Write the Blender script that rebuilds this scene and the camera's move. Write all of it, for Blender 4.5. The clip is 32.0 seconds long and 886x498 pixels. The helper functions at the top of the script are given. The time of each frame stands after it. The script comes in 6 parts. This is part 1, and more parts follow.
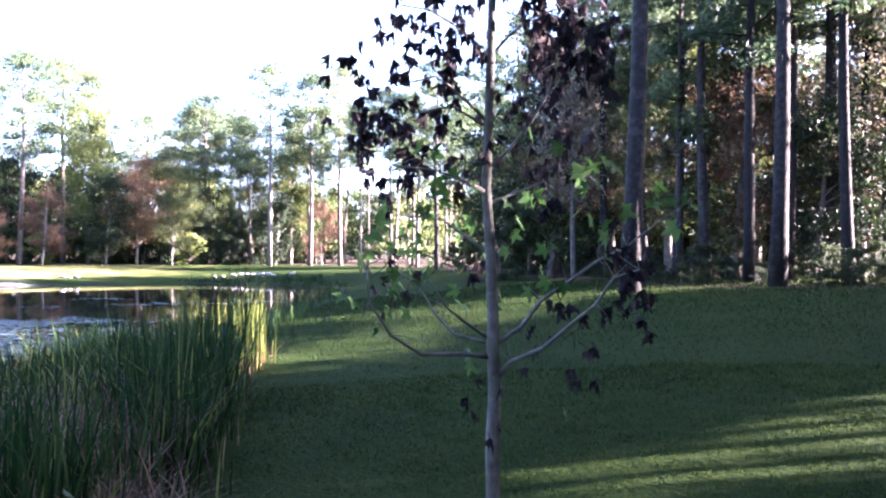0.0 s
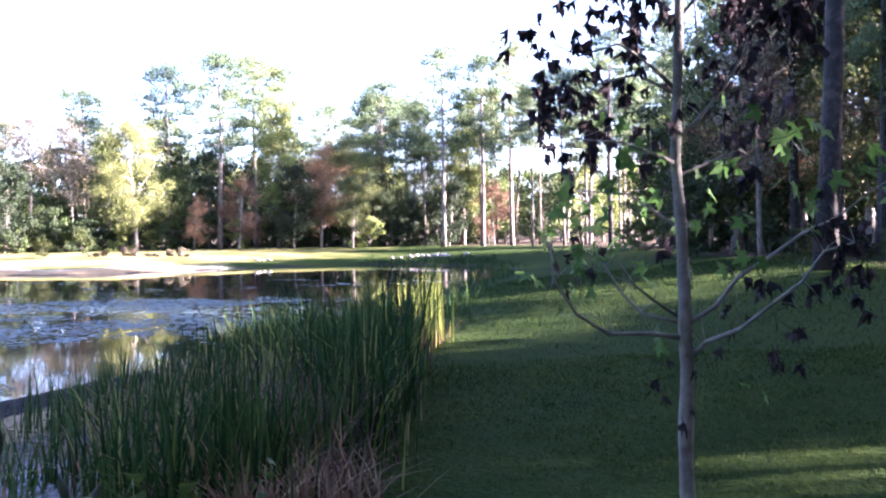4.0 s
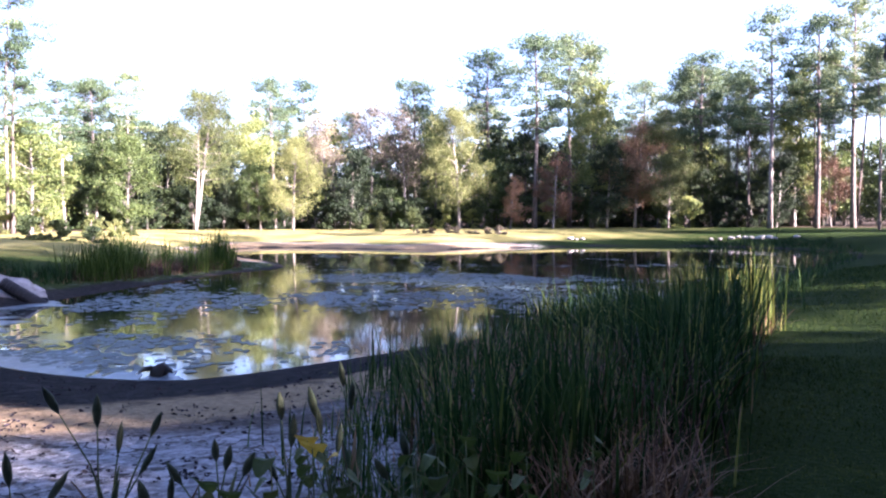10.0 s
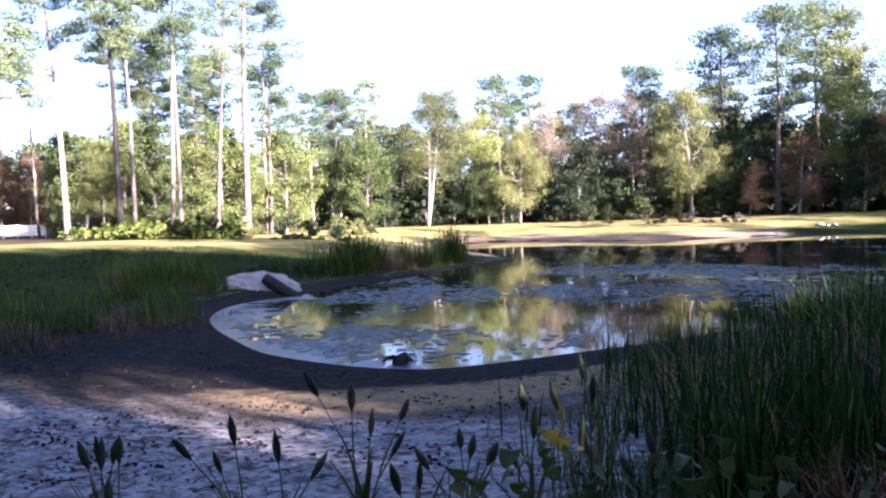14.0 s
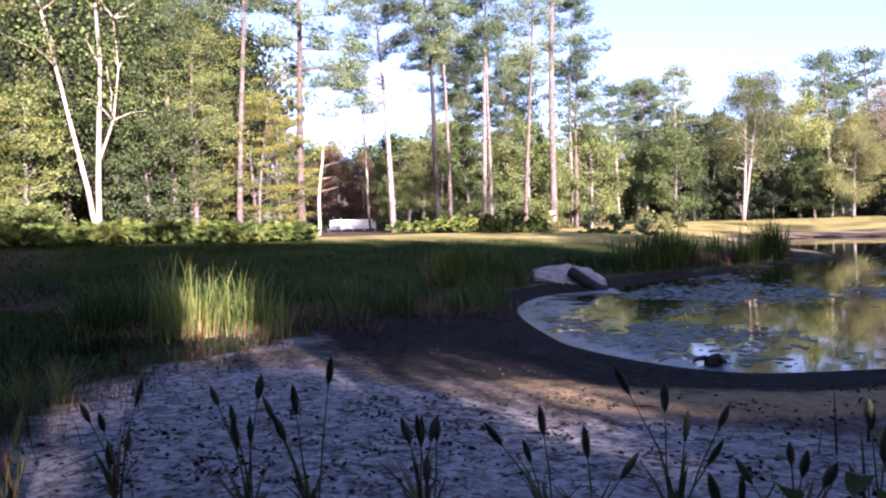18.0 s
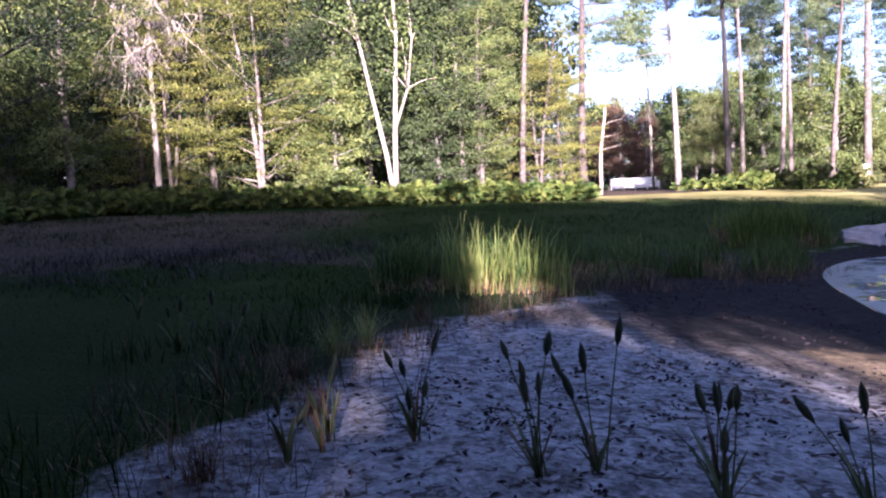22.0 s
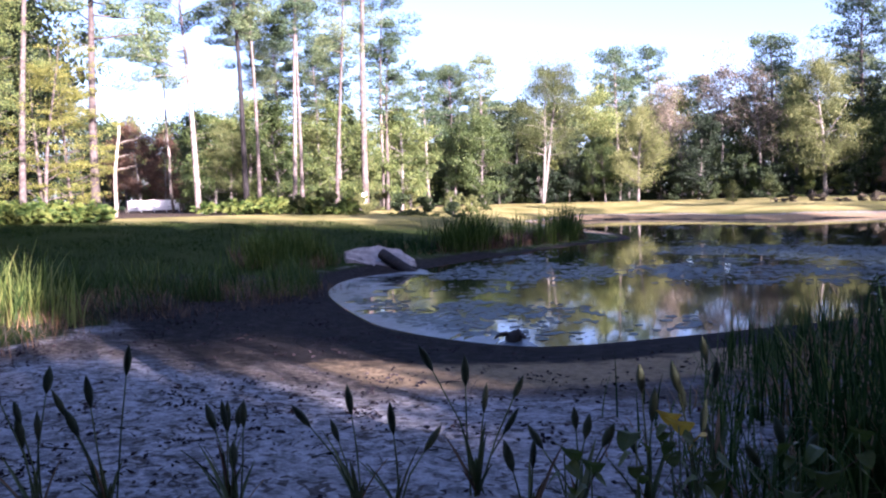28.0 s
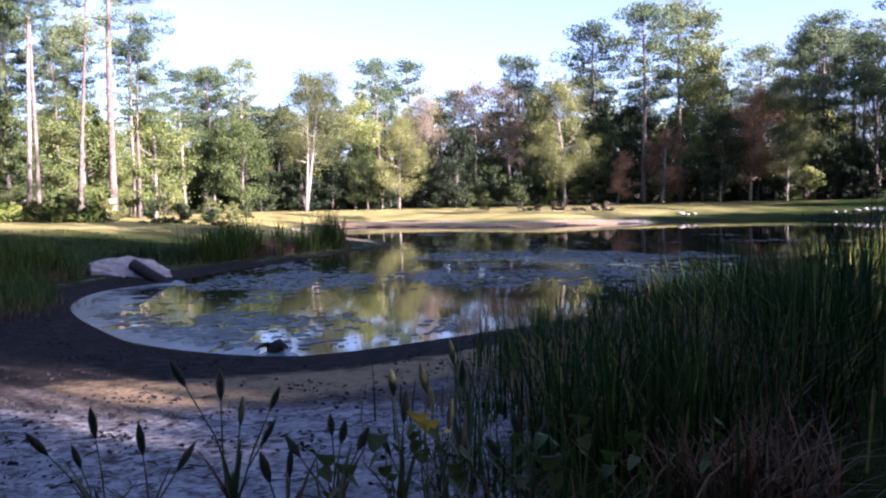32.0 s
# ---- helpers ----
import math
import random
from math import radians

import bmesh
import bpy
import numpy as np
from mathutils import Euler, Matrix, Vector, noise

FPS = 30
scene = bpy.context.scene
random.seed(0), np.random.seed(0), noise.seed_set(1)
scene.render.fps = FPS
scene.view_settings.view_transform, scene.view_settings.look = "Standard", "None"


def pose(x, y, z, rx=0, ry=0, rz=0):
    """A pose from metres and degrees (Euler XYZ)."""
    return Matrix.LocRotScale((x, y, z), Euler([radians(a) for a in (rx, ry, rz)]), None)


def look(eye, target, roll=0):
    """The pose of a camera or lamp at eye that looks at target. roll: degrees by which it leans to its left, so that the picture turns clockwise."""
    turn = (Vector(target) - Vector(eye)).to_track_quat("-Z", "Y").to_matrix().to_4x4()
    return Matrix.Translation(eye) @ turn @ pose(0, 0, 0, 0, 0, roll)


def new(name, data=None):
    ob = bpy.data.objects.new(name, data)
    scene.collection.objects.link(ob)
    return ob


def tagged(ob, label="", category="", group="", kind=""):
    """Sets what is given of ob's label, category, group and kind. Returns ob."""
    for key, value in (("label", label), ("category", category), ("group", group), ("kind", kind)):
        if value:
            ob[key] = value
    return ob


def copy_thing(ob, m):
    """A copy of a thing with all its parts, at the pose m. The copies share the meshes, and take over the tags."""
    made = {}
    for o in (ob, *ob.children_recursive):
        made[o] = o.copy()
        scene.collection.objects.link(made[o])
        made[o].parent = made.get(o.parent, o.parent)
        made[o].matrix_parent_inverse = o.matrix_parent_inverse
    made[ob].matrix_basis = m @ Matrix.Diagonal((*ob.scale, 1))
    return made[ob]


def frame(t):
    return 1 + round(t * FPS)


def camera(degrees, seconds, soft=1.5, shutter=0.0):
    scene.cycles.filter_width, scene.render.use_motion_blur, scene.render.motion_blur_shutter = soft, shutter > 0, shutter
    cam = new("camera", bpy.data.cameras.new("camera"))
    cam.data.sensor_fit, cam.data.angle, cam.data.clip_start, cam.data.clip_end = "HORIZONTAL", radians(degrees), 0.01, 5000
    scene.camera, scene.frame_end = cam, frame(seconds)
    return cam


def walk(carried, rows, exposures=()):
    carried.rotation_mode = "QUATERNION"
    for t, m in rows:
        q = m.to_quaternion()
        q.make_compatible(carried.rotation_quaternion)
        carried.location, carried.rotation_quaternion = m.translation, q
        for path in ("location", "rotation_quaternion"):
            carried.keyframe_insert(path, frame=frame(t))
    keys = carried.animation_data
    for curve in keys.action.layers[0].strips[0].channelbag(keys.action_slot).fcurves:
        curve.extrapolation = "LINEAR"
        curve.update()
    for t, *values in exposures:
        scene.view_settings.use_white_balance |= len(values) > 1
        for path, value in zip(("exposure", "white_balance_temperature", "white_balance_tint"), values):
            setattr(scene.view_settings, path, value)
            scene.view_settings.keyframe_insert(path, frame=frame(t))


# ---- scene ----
cam = camera(58.5, 32.0, soft=2.2)
PATH = [
    (0, (0.086, -0.405, 1.594), (0.128, 1.595, 1.606), 0.3),
    (0.5, (0.08, -0.403, 1.593), (0.07, 1.597, 1.598), -0.1),
    (1, (0.081, -0.391, 1.594), (0.033, 1.608, 1.583), -0.2),
    (1.5, (0.077, -0.396, 1.593), (-0.016, 1.601, 1.577), -0.2),
    (2, (0.075, -0.376, 1.59), (-0.062, 1.619, 1.563), -0.3),
    (2.5, (0.069, -0.372, 1.59), (-0.118, 1.619, 1.567), -0.2),
    (3, (0.059, -0.354, 1.589), (-0.182, 1.631, 1.568), -0.2),
    (3.5, (0.048, -0.357, 1.588), (-0.274, 1.617, 1.558), -0.6),
    (5.5, (0.02, -0.338, 1.579), (-0.5, 1.593, 1.538), -0.6),
    (6, (0.017, -0.326, 1.585), (-0.564, 1.588, 1.549), -0.8),
    (6.5, (0.018, -0.316, 1.583), (-0.65, 1.568, 1.541), -1.0),
    (7, (0.016, -0.315, 1.584), (-0.708, 1.548, 1.541), -1.0),
    (7.5, (0.011, -0.317, 1.583), (-0.745, 1.534, 1.526), -0.7),
    (8, (-0.027, -0.292, 1.572), (-0.895, 1.508, 1.497), -0.8),
    (8.5, (-0.057, -0.283, 1.563), (-1.018, 1.469, 1.485), -0.8),
    (9, (-0.078, -0.267, 1.562), (-1.087, 1.458, 1.481), -0.5),
    (9.5, (-0.072, -0.273, 1.561), (-1.105, 1.437, 1.481), -0.4),
    (10, (-0.103, -0.264, 1.553), (-1.206, 1.402, 1.473), -0.4),
    (10.5, (-0.1, -0.273, 1.558), (-1.245, 1.365, 1.462), -0.5),
    (11, (-0.108, -0.273, 1.558), (-1.306, 1.326, 1.463), -0.8),
    (11.5, (-0.158, -0.238, 1.541), (-1.419, 1.311, 1.449), -1.1),
    (12, (-0.17, -0.24, 1.539), (-1.472, 1.275, 1.435), -0.8),
    (12.5, (-0.171, -0.249, 1.539), (-1.526, 1.219, 1.437), -1.2),
    (13, (-0.186, -0.245, 1.542), (-1.602, 1.164, 1.44), -1.3),
    (13.5, (-0.193, -0.246, 1.537), (-1.665, 1.104, 1.444), -1.8),
    (15.5, (-0.302, -0.186, 1.514), (-1.976, 0.903, 1.412), -2.2),
    (16, (-0.311, -0.201, 1.506), (-2.033, 0.81, 1.395), -2.1),
    (16.5, (-0.311, -0.186, 1.512), (-2.096, 0.715, 1.439), -3.0),
    (17, (-0.326, -0.2, 1.507), (-2.138, 0.642, 1.425), -2.7),
    (17.5, (-0.335, -0.211, 1.509), (-2.202, 0.503, 1.437), -2.5),
    (18, (-0.339, -0.212, 1.511), (-2.236, 0.418, 1.443), -2.4),
    (18.5, (-0.345, -0.213, 1.507), (-2.269, 0.328, 1.436), -2.8),
    (19, (-0.356, -0.212, 1.504), (-2.292, 0.284, 1.414), -2.7),
    (19.5, (-0.365, -0.216, 1.505), (-2.31, 0.242, 1.403), -2.9),
    (20, (-0.375, -0.215, 1.505), (-2.336, 0.156, 1.383), -3.1),
    (20.5, (-0.41, -0.219, 1.496), (-2.383, 0.085, 1.364), -3.4),
    (21, (-0.418, -0.223, 1.494), (-2.397, 0.037, 1.359), -3.1),
    (21.5, (-0.433, -0.234, 1.493), (-2.425, -0.121, 1.365), -2.9),
    (22, (-0.454, -0.243, 1.49), (-2.448, -0.308, 1.355), -3.2),
    (22.5, (-0.468, -0.241, 1.491), (-2.456, -0.416, 1.358), -3.1),
    (23, (-0.462, -0.241, 1.492), (-2.455, -0.365, 1.374), -2.7),
    (23.5, (-0.455, -0.236, 1.488), (-2.451, -0.274, 1.365), -2.5),
    (24, (-0.438, -0.235, 1.495), (-2.433, -0.167, 1.367), -2.3),
    (24.5, (-0.436, -0.225, 1.493), (-2.423, -0.042, 1.351), -2.4),
    (25, (-0.398, -0.219, 1.5), (-2.368, 0.094, 1.345), -2.6),
    (25.5, (-0.366, -0.205, 1.5), (-2.307, 0.252, 1.347), -2.8),
    (27.5, (-0.277, -0.223, 1.518), (-2.04, 0.712, 1.382), -1.9),
    (28, (-0.262, -0.215, 1.52), (-1.957, 0.839, 1.388), -2.0),
    (28.5, (-0.243, -0.219, 1.524), (-1.848, 0.967, 1.381), -1.7),
    (29, (-0.207, -0.231, 1.529), (-1.718, 1.071, 1.384), -1.3),
    (29.5, (-0.175, -0.246, 1.533), (-1.608, 1.141, 1.385), -1.3),
    (30, (-0.178, -0.245, 1.538), (-1.601, 1.154, 1.399), -1.6),
    (30.5, (-0.169, -0.248, 1.535), (-1.573, 1.17, 1.395), -1.7),
    (31, (-0.175, -0.244, 1.533), (-1.578, 1.175, 1.392), -1.9),
    (31.5, (-0.168, -0.239, 1.535), (-1.545, 1.204, 1.393), -1.8),
    (32, (-0.142, -0.247, 1.546), (-1.455, 1.256, 1.415), -1.5),
]
# seconds, stops, white balance in kelvin, tint
EXPOSURES = [(0, 5.16, 5470, 37), (3.5, 5.03, 5537, 37), (6, 4.72, 5473, 37), (9, 4.16, 5450, 38), (13, 3.84, 5500, 37), (16, 3.31, 5560, 40), (18, 3.06, 5612, 43), (19.5, 2.94, 5556, 43), (21, 2.89, 5400, 43), (23, 3.59, 5280, 43), (25, 3.47, 5070, 42), (28, 3.28, 5350, 41), (32, 3.24, 5460, 40)]
walk(cam, [(t, look(eye, target, roll)) for t, eye, target, roll in PATH], EXPOSURES)

# ---- light ----
SUN_AZ, SUN_EL = -86.0, 17.0          # degrees: azimuth to the left of +y, height over the horizon
world = bpy.data.worlds.new("world")
scene.world = world
world.use_nodes = True
_wn = world.node_tree.nodes
_sky = _wn.new("ShaderNodeTexSky")
_sky.sky_type, _sky.sun_disc = "NISHITA", False
_sky.sun_elevation, _sky.sun_rotation = radians(SUN_EL), radians(-SUN_AZ)
_sky.air_density, _sky.dust_density, _sky.ozone_density = 0.8, 2.0, 1.0
_wn["Background"].inputs["Strength"].default_value = 0.05
world.node_tree.links.new(_sky.outputs[0], _wn["Background"].inputs["Color"])
_sd = Vector((-math.sin(radians(SUN_AZ)) * math.cos(radians(SUN_EL)), math.cos(radians(SUN_AZ)) * math.cos(radians(SUN_EL)), math.sin(radians(SUN_EL))))
sun = new("sun", bpy.data.lights.new("sun", "SUN"))
sun.data.energy, sun.data.angle, sun.data.color = 5.0, radians(0.6), (1.0, 0.84, 0.65)
sun.matrix_world = look(_sd * 100, (0, 0, 0))



# ---- materials ----
def material(name, stops, scale=6.0, detail=6.0, rough=0.8, bump=0.3, bump_scale=40.0, random_hue=0.0, spec=0.3, translucent=0.0, scale2=0.7, mix2=0.35):
    """A node material: colours of a ramp laid over noise of two scales, with relief, and a value that varies from object to object and piece to piece."""
    m = bpy.data.materials.new(name)
    m.use_nodes = True
    t, n = m.node_tree, m.node_tree.nodes
    b = n["Principled BSDF"]
    co = n.new("ShaderNodeTexCoord")
    n1, n2 = n.new("ShaderNodeTexNoise"), n.new("ShaderNodeTexNoise")
    n1.inputs["Scale"].default_value, n1.inputs["Detail"].default_value = scale, detail
    n2.inputs["Scale"].default_value, n2.inputs["Detail"].default_value = scale2, 3.0
    mx = n.new("ShaderNodeMix")
    mx.inputs["Factor"].default_value = mix2
    ramp = n.new("ShaderNodeValToRGB")
    while len(ramp.color_ramp.elements) < len(stops):
        ramp.color_ramp.elements.new(0.5)
    for e, (p, c) in zip(ramp.color_ramp.elements, stops):
        e.position, e.color = p, (*c, 1)
    for k in (n1, n2):
        t.links.new(co.outputs["Object"], k.inputs["Vector"])
    t.links.new(n1.outputs["Fac"], mx.inputs[2])
    t.links.new(n2.outputs["Fac"], mx.inputs[3])
    fac = mx.outputs[0]
    if random_hue:
        geo, oi = n.new("ShaderNodeNewGeometry"), n.new("ShaderNodeObjectInfo")
        a1, a2 = n.new("ShaderNodeMath"), n.new("ShaderNodeMath")
        a1.operation = a2.operation = "MULTIPLY_ADD"
        a1.inputs[1].default_value, a2.inputs[1].default_value = random_hue, random_hue * 1.2
        t.links.new(geo.outputs["Random Per Island"], a1.inputs[0])
        sub = n.new("ShaderNodeMath")
        sub.operation, sub.inputs[1].default_value = "SUBTRACT", random_hue * 1.1
        t.links.new(fac, sub.inputs[0])
        t.links.new(sub.outputs[0], a1.inputs[2])
        t.links.new(oi.outputs["Random"], a2.inputs[0])
        t.links.new(a1.outputs[0], a2.inputs[2])
        fac = a2.outputs[0]
    t.links.new(fac, ramp.inputs["Fac"])
    t.links.new(ramp.outputs["Color"], b.inputs["Base Color"])
    b.inputs["Roughness"].default_value = rough
    b.inputs["Specular IOR Level"].default_value = spec
    if bump:
        nb, bp = n.new("ShaderNodeTexNoise"), n.new("ShaderNodeBump")
        nb.inputs["Scale"].default_value, nb.inputs["Detail"].default_value = bump_scale, 5.0
        bp.inputs["Strength"].default_value, bp.inputs["Distance"].default_value = bump, 0.02
        t.links.new(co.outputs["Object"], nb.inputs["Vector"])
        t.links.new(nb.outputs["Fac"], bp.inputs["Height"])
        t.links.new(bp.outputs["Normal"], b.inputs["Normal"])
    if translucent:
        tr, ms = n.new("ShaderNodeBsdfTranslucent"), n.new("ShaderNodeMixShader")
        t.links.new(ramp.outputs["Color"], tr.inputs["Color"])
        ms.inputs[0].default_value = translucent
        t.links.new(b.outputs[0], ms.inputs[1])
        t.links.new(tr.outputs[0], ms.inputs[2])
        t.links.new(ms.outputs[0], n["Material Output"].inputs["Surface"])
    return m


def leafy(name, dark, mid, light, tr=0.35):
    return material(name, [(0.15, dark), (0.5, mid), (0.85, light)], scale=0.9, rough=0.6, bump=0, random_hue=0.45, spec=0.25, translucent=tr)


BARK_PINE = material("pine_bark", [(0.3, (0.035, 0.027, 0.023)), (0.55, (0.095, 0.08, 0.068)), (0.75, (0.21, 0.185, 0.16))], scale=5, bump=0.9, bump_scale=14, rough=0.9, random_hue=0.2)
# darker copy of the pine bark, more deeply furrowed, for trunks in shade
BARK_FURROWED_SHADED = material("furrowed_bark_shaded", [(0.3, (0.006, 0.005, 0.005)), (0.55, (0.018, 0.016, 0.015)), (0.75, (0.055, 0.047, 0.042))], scale=6, bump=1.0, bump_scale=9, rough=0.95, random_hue=0.2)
BARK_GREY = material("grey_bark", [(0.3, (0.06, 0.052, 0.045)), (0.55, (0.14, 0.127, 0.11)), (0.8, (0.28, 0.26, 0.235))], scale=4, bump=0.7, bump_scale=18, rough=0.9, random_hue=0.2)
BARK_PALE = material("pale_bark", [(0.3, (0.12, 0.1, 0.078)), (0.5, (0.24, 0.205, 0.165)), (0.75, (0.38, 0.335, 0.28))], scale=1.6, bump=0.4, bump_scale=16, rough=0.8)
BARK_SAPLING = material("sapling_bark", [(0.3, (0.07, 0.065, 0.055)), (0.55, (0.18, 0.172, 0.15)), (0.8, (0.31, 0.3, 0.275))], scale=14, bump=0.5, bump_scale=70, rough=0.8)
NEEDLES = leafy("pine_needles", (0.024, 0.046, 0.024), (0.068, 0.106, 0.046), (0.15, 0.18, 0.075), 0.35)
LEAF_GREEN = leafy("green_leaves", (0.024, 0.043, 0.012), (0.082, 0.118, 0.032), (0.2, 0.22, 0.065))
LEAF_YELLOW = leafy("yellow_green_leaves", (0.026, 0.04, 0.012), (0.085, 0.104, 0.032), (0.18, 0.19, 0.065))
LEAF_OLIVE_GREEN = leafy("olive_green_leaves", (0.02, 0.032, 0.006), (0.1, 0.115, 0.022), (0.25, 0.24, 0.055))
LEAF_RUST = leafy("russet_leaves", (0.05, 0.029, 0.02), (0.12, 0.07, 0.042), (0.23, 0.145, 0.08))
# dark evergreen leaves, coloured darker still for the shade inside the woods
LEAF_DARK_SHADED = leafy("dark_shaded_leaves", (0.007, 0.015, 0.006), (0.019, 0.034, 0.011), (0.054, 0.075, 0.023), 0.25)


# ---- mesh helpers ----
def mesh_object(name, verts, faces, mat, parent=None, label="", smooth=False):
    me = bpy.data.meshes.new(name)
    me.from_pydata(verts.tolist() if isinstance(verts, np.ndarray) else verts, [], faces.tolist() if isinstance(faces, np.ndarray) else faces)
    me.materials.append(mat)
    if smooth:
        me.polygons.foreach_set("use_smooth", np.ones(len(me.polygons), bool))
    me.update()
    ob = new(name, me)
    if parent:
        ob.parent = parent
    return tagged(ob, label)


def tube(path, radii, sides=7, verts=None, faces=None):
    """Adds a tapered round bar along a path of points."""
    verts, faces = ([] if verts is None else verts), ([] if faces is None else faces)
    base, n = len(verts), len(path)
    path = [Vector(p) for p in path]
    for i, p in enumerate(path):
        d = (path[min(i + 1, n - 1)] - path[max(i - 1, 0)]).normalized()
        u = d.cross(Vector((0.31, 0.95, 0.05))).normalized()
        v = d.cross(u)
        for s in range(sides):
            a = 2 * math.pi * s / sides
            verts.append(tuple(p + (u * math.cos(a) + v * math.sin(a)) * radii[i]))
    for i in range(n - 1):
        for s in range(sides):
            a, b = base + i * sides + s, base + i * sides + (s + 1) % sides
            faces.append((a, b, b + sides, a + sides))
    faces.append(tuple(base + s for s in range(sides))[::-1])
    faces.append(tuple(base + (n - 1) * sides + s for s in range(sides)))
    return verts, faces


def leaves(centres, length, width, rng, droop=0.0, fold=0.25, up=None):
    """Verts and faces of small pointed folded leaves at the given places."""
    n = len(centres)
    d = rng.normal(size=(n, 3))
    if up is not None:
        d = d * 0.6 + up
    d[:, 2] -= droop
    d /= np.linalg.norm(d, axis=1)[:, None]
    s = np.cross(d, rng.normal(size=(n, 3)))
    s /= np.linalg.norm(s, axis=1)[:, None] + 1e-9
    k = np.cross(d, s)
    ln = length * rng.uniform(0.6, 1.3, (n, 1))
    wd = width * rng.uniform(0.6, 1.3, (n, 1))
    c = np.asarray(centres)
    a, b = c - d * ln / 2, c + d * ln / 2
    l, r = c + s * wd / 2 + k * wd * fold, c - s * wd / 2 + k * wd * fold
    verts = np.stack([a, l, b, r], 1).reshape(-1, 3)
    i = np.arange(n)[:, None] * 4
    faces = np.concatenate([i + np.array([[0, 1, 2]]), i + np.array([[0, 2, 3]])], 1).reshape(-1, 3)
    return verts, faces


# ---- ground ----
WATER = -0.75
SHORE = [(-18.3, 7.6), (-14.1, 6.4), (-12.0, 6.2), (-9.9, 6.7), (-9.1, 7.6), (-8.5, 9.6), (-7.9, 12.0), (-7.2, 16.0), (-6.6, 22.0), (-6.2, 30.0), (-5.8, 38.0), (-5.2, 46.0), (-6.5, 54.0),
         (-12.0, 58.0), (-18.5, 60.0), (-24.0, 57.0), (-28.5, 50.0), (-33.0, 45.5), (-40.0, 45.0), (-46.0, 44.0), (-44.0, 38.0), (-36.0, 32.5), (-30.5, 29.5), (-26.7, 26.3), (-25.9, 22.5),
         (-24.4, 18.2), (-22.6, 14.0), (-21.6, 11.7), (-20.9, 9.5)]
SANDY = [(-0.3, -1.2), (-4.0, -2.2), (-6.6, -2.2), (-9.9, -1.4), (-13.0, 0.6), (-15.5, 4.0), (-19.0, 8.0), (-20.5, 10.5), (-10.0, 10.0), (-7.2, 12.0), (-3.3, 4.8), (-1.2, 1.6)]


def rounded(points, per=6):
    """A closed Catmull-Rom line through the points."""
    p = np.array(points, float)
    out = []
    for i in range(len(p)):
        a, b, c, d = p[i - 1], p[i], p[(i + 1) % len(p)], p[(i + 2) % len(p)]
        for k in range(per):
            t = k / per
            out.append(0.5 * (2 * b + (c - a) * t + (2 * a - 5 * b + 4 * c - d) * t * t + (3 * b - a - 3 * c + d) * t**3))
    return np.array(out)


def outside(poly, x, y):
    """Distance to a closed line, minus inside it."""
    x, y = np.atleast_1d(x).astype(float), np.atleast_1d(y).astype(float)
    best, within = np.full(x.shape, 1e9), np.zeros(x.shape, bool)
    for (ax, ay), (bx, by) in zip(poly, np.roll(poly, -1, 0)):
        dx, dy = bx - ax, by - ay
        t = np.clip(((x - ax) * dx + (y - ay) * dy) / (dx * dx + dy * dy), 0, 1)
        best = np.minimum(best, np.hypot(x - ax - t * dx, y - ay - t * dy))
        cross = (ay > y) != (by > y)
        with np.errstate(divide="ignore", invalid="ignore"):
            within ^= cross & (x < dx * (y - ay) / (dy if dy else 1e-9) + ax)
    return np.where(within, -best, best)


SHORE_LINE, SAND_LINE = rounded(SHORE), rounded(SANDY)


def rough(x, y, s, seed=0.0):
    """Cheap smooth unevenness between -1 and 1."""
    return (np.sin(x * s + 1.3 * np.sin(y * s * 0.7 + seed) + seed) + np.sin(y * s * 1.13 + 1.7 * np.sin(x * s * 0.6 - seed) + 2 * seed) + np.sin((x + y) * s * 0.53 + seed * 3)) / 3


def heights(x, y):
    d = outside(SHORE_LINE, x, y)
    az = np.degrees(np.arctan2(-x, y))
    far = np.interp(az, [-180, -90, -30, 0, 40, 60, 80, 95, 115, 150, 180], [1.3, 1.0, 0.6, 0.35, 0.3, 0.6, 1.0, 1.25, 1.5, 1.5, 1.3])
    r = np.hypot(x, y)
    s = np.clip((r - 4) / 28, 0, 1)
    s = s * s * (3 - 2 * s)
    dd = np.maximum(d, 0)
    z = WATER + 0.75 * (1 - np.exp(-((dd / 6.0) ** 1.2))) + far * s * (1 - np.exp(-((dd / 9.0) ** 1.5)))
    z = np.where(d < 0, WATER - np.minimum(0.7, -d * 0.09), z)
    z = z + 0.24 * np.clip((x - 0.3) / 5.5, 0, 1) * np.clip(1.6 - np.abs(az + 40) / 40, 0, 1)
    near = np.clip(1 - r / 40, 0, 1) * np.clip(dd / 2, 0, 1)
    z = z + 0.24 * np.exp(-(((x + 23.4) / 1.3) ** 2) - ((y - 11.7) / 1.2) ** 2) * np.clip(dd / 0.8, 0, 1)
    return z + 0.025 * rough(x, y, 1.1) * near + 0.012 * rough(x, y, 3.7, 2.0) * near


def ground_z(x, y):
    return float(heights(np.array([x]), np.array([y]))[0])


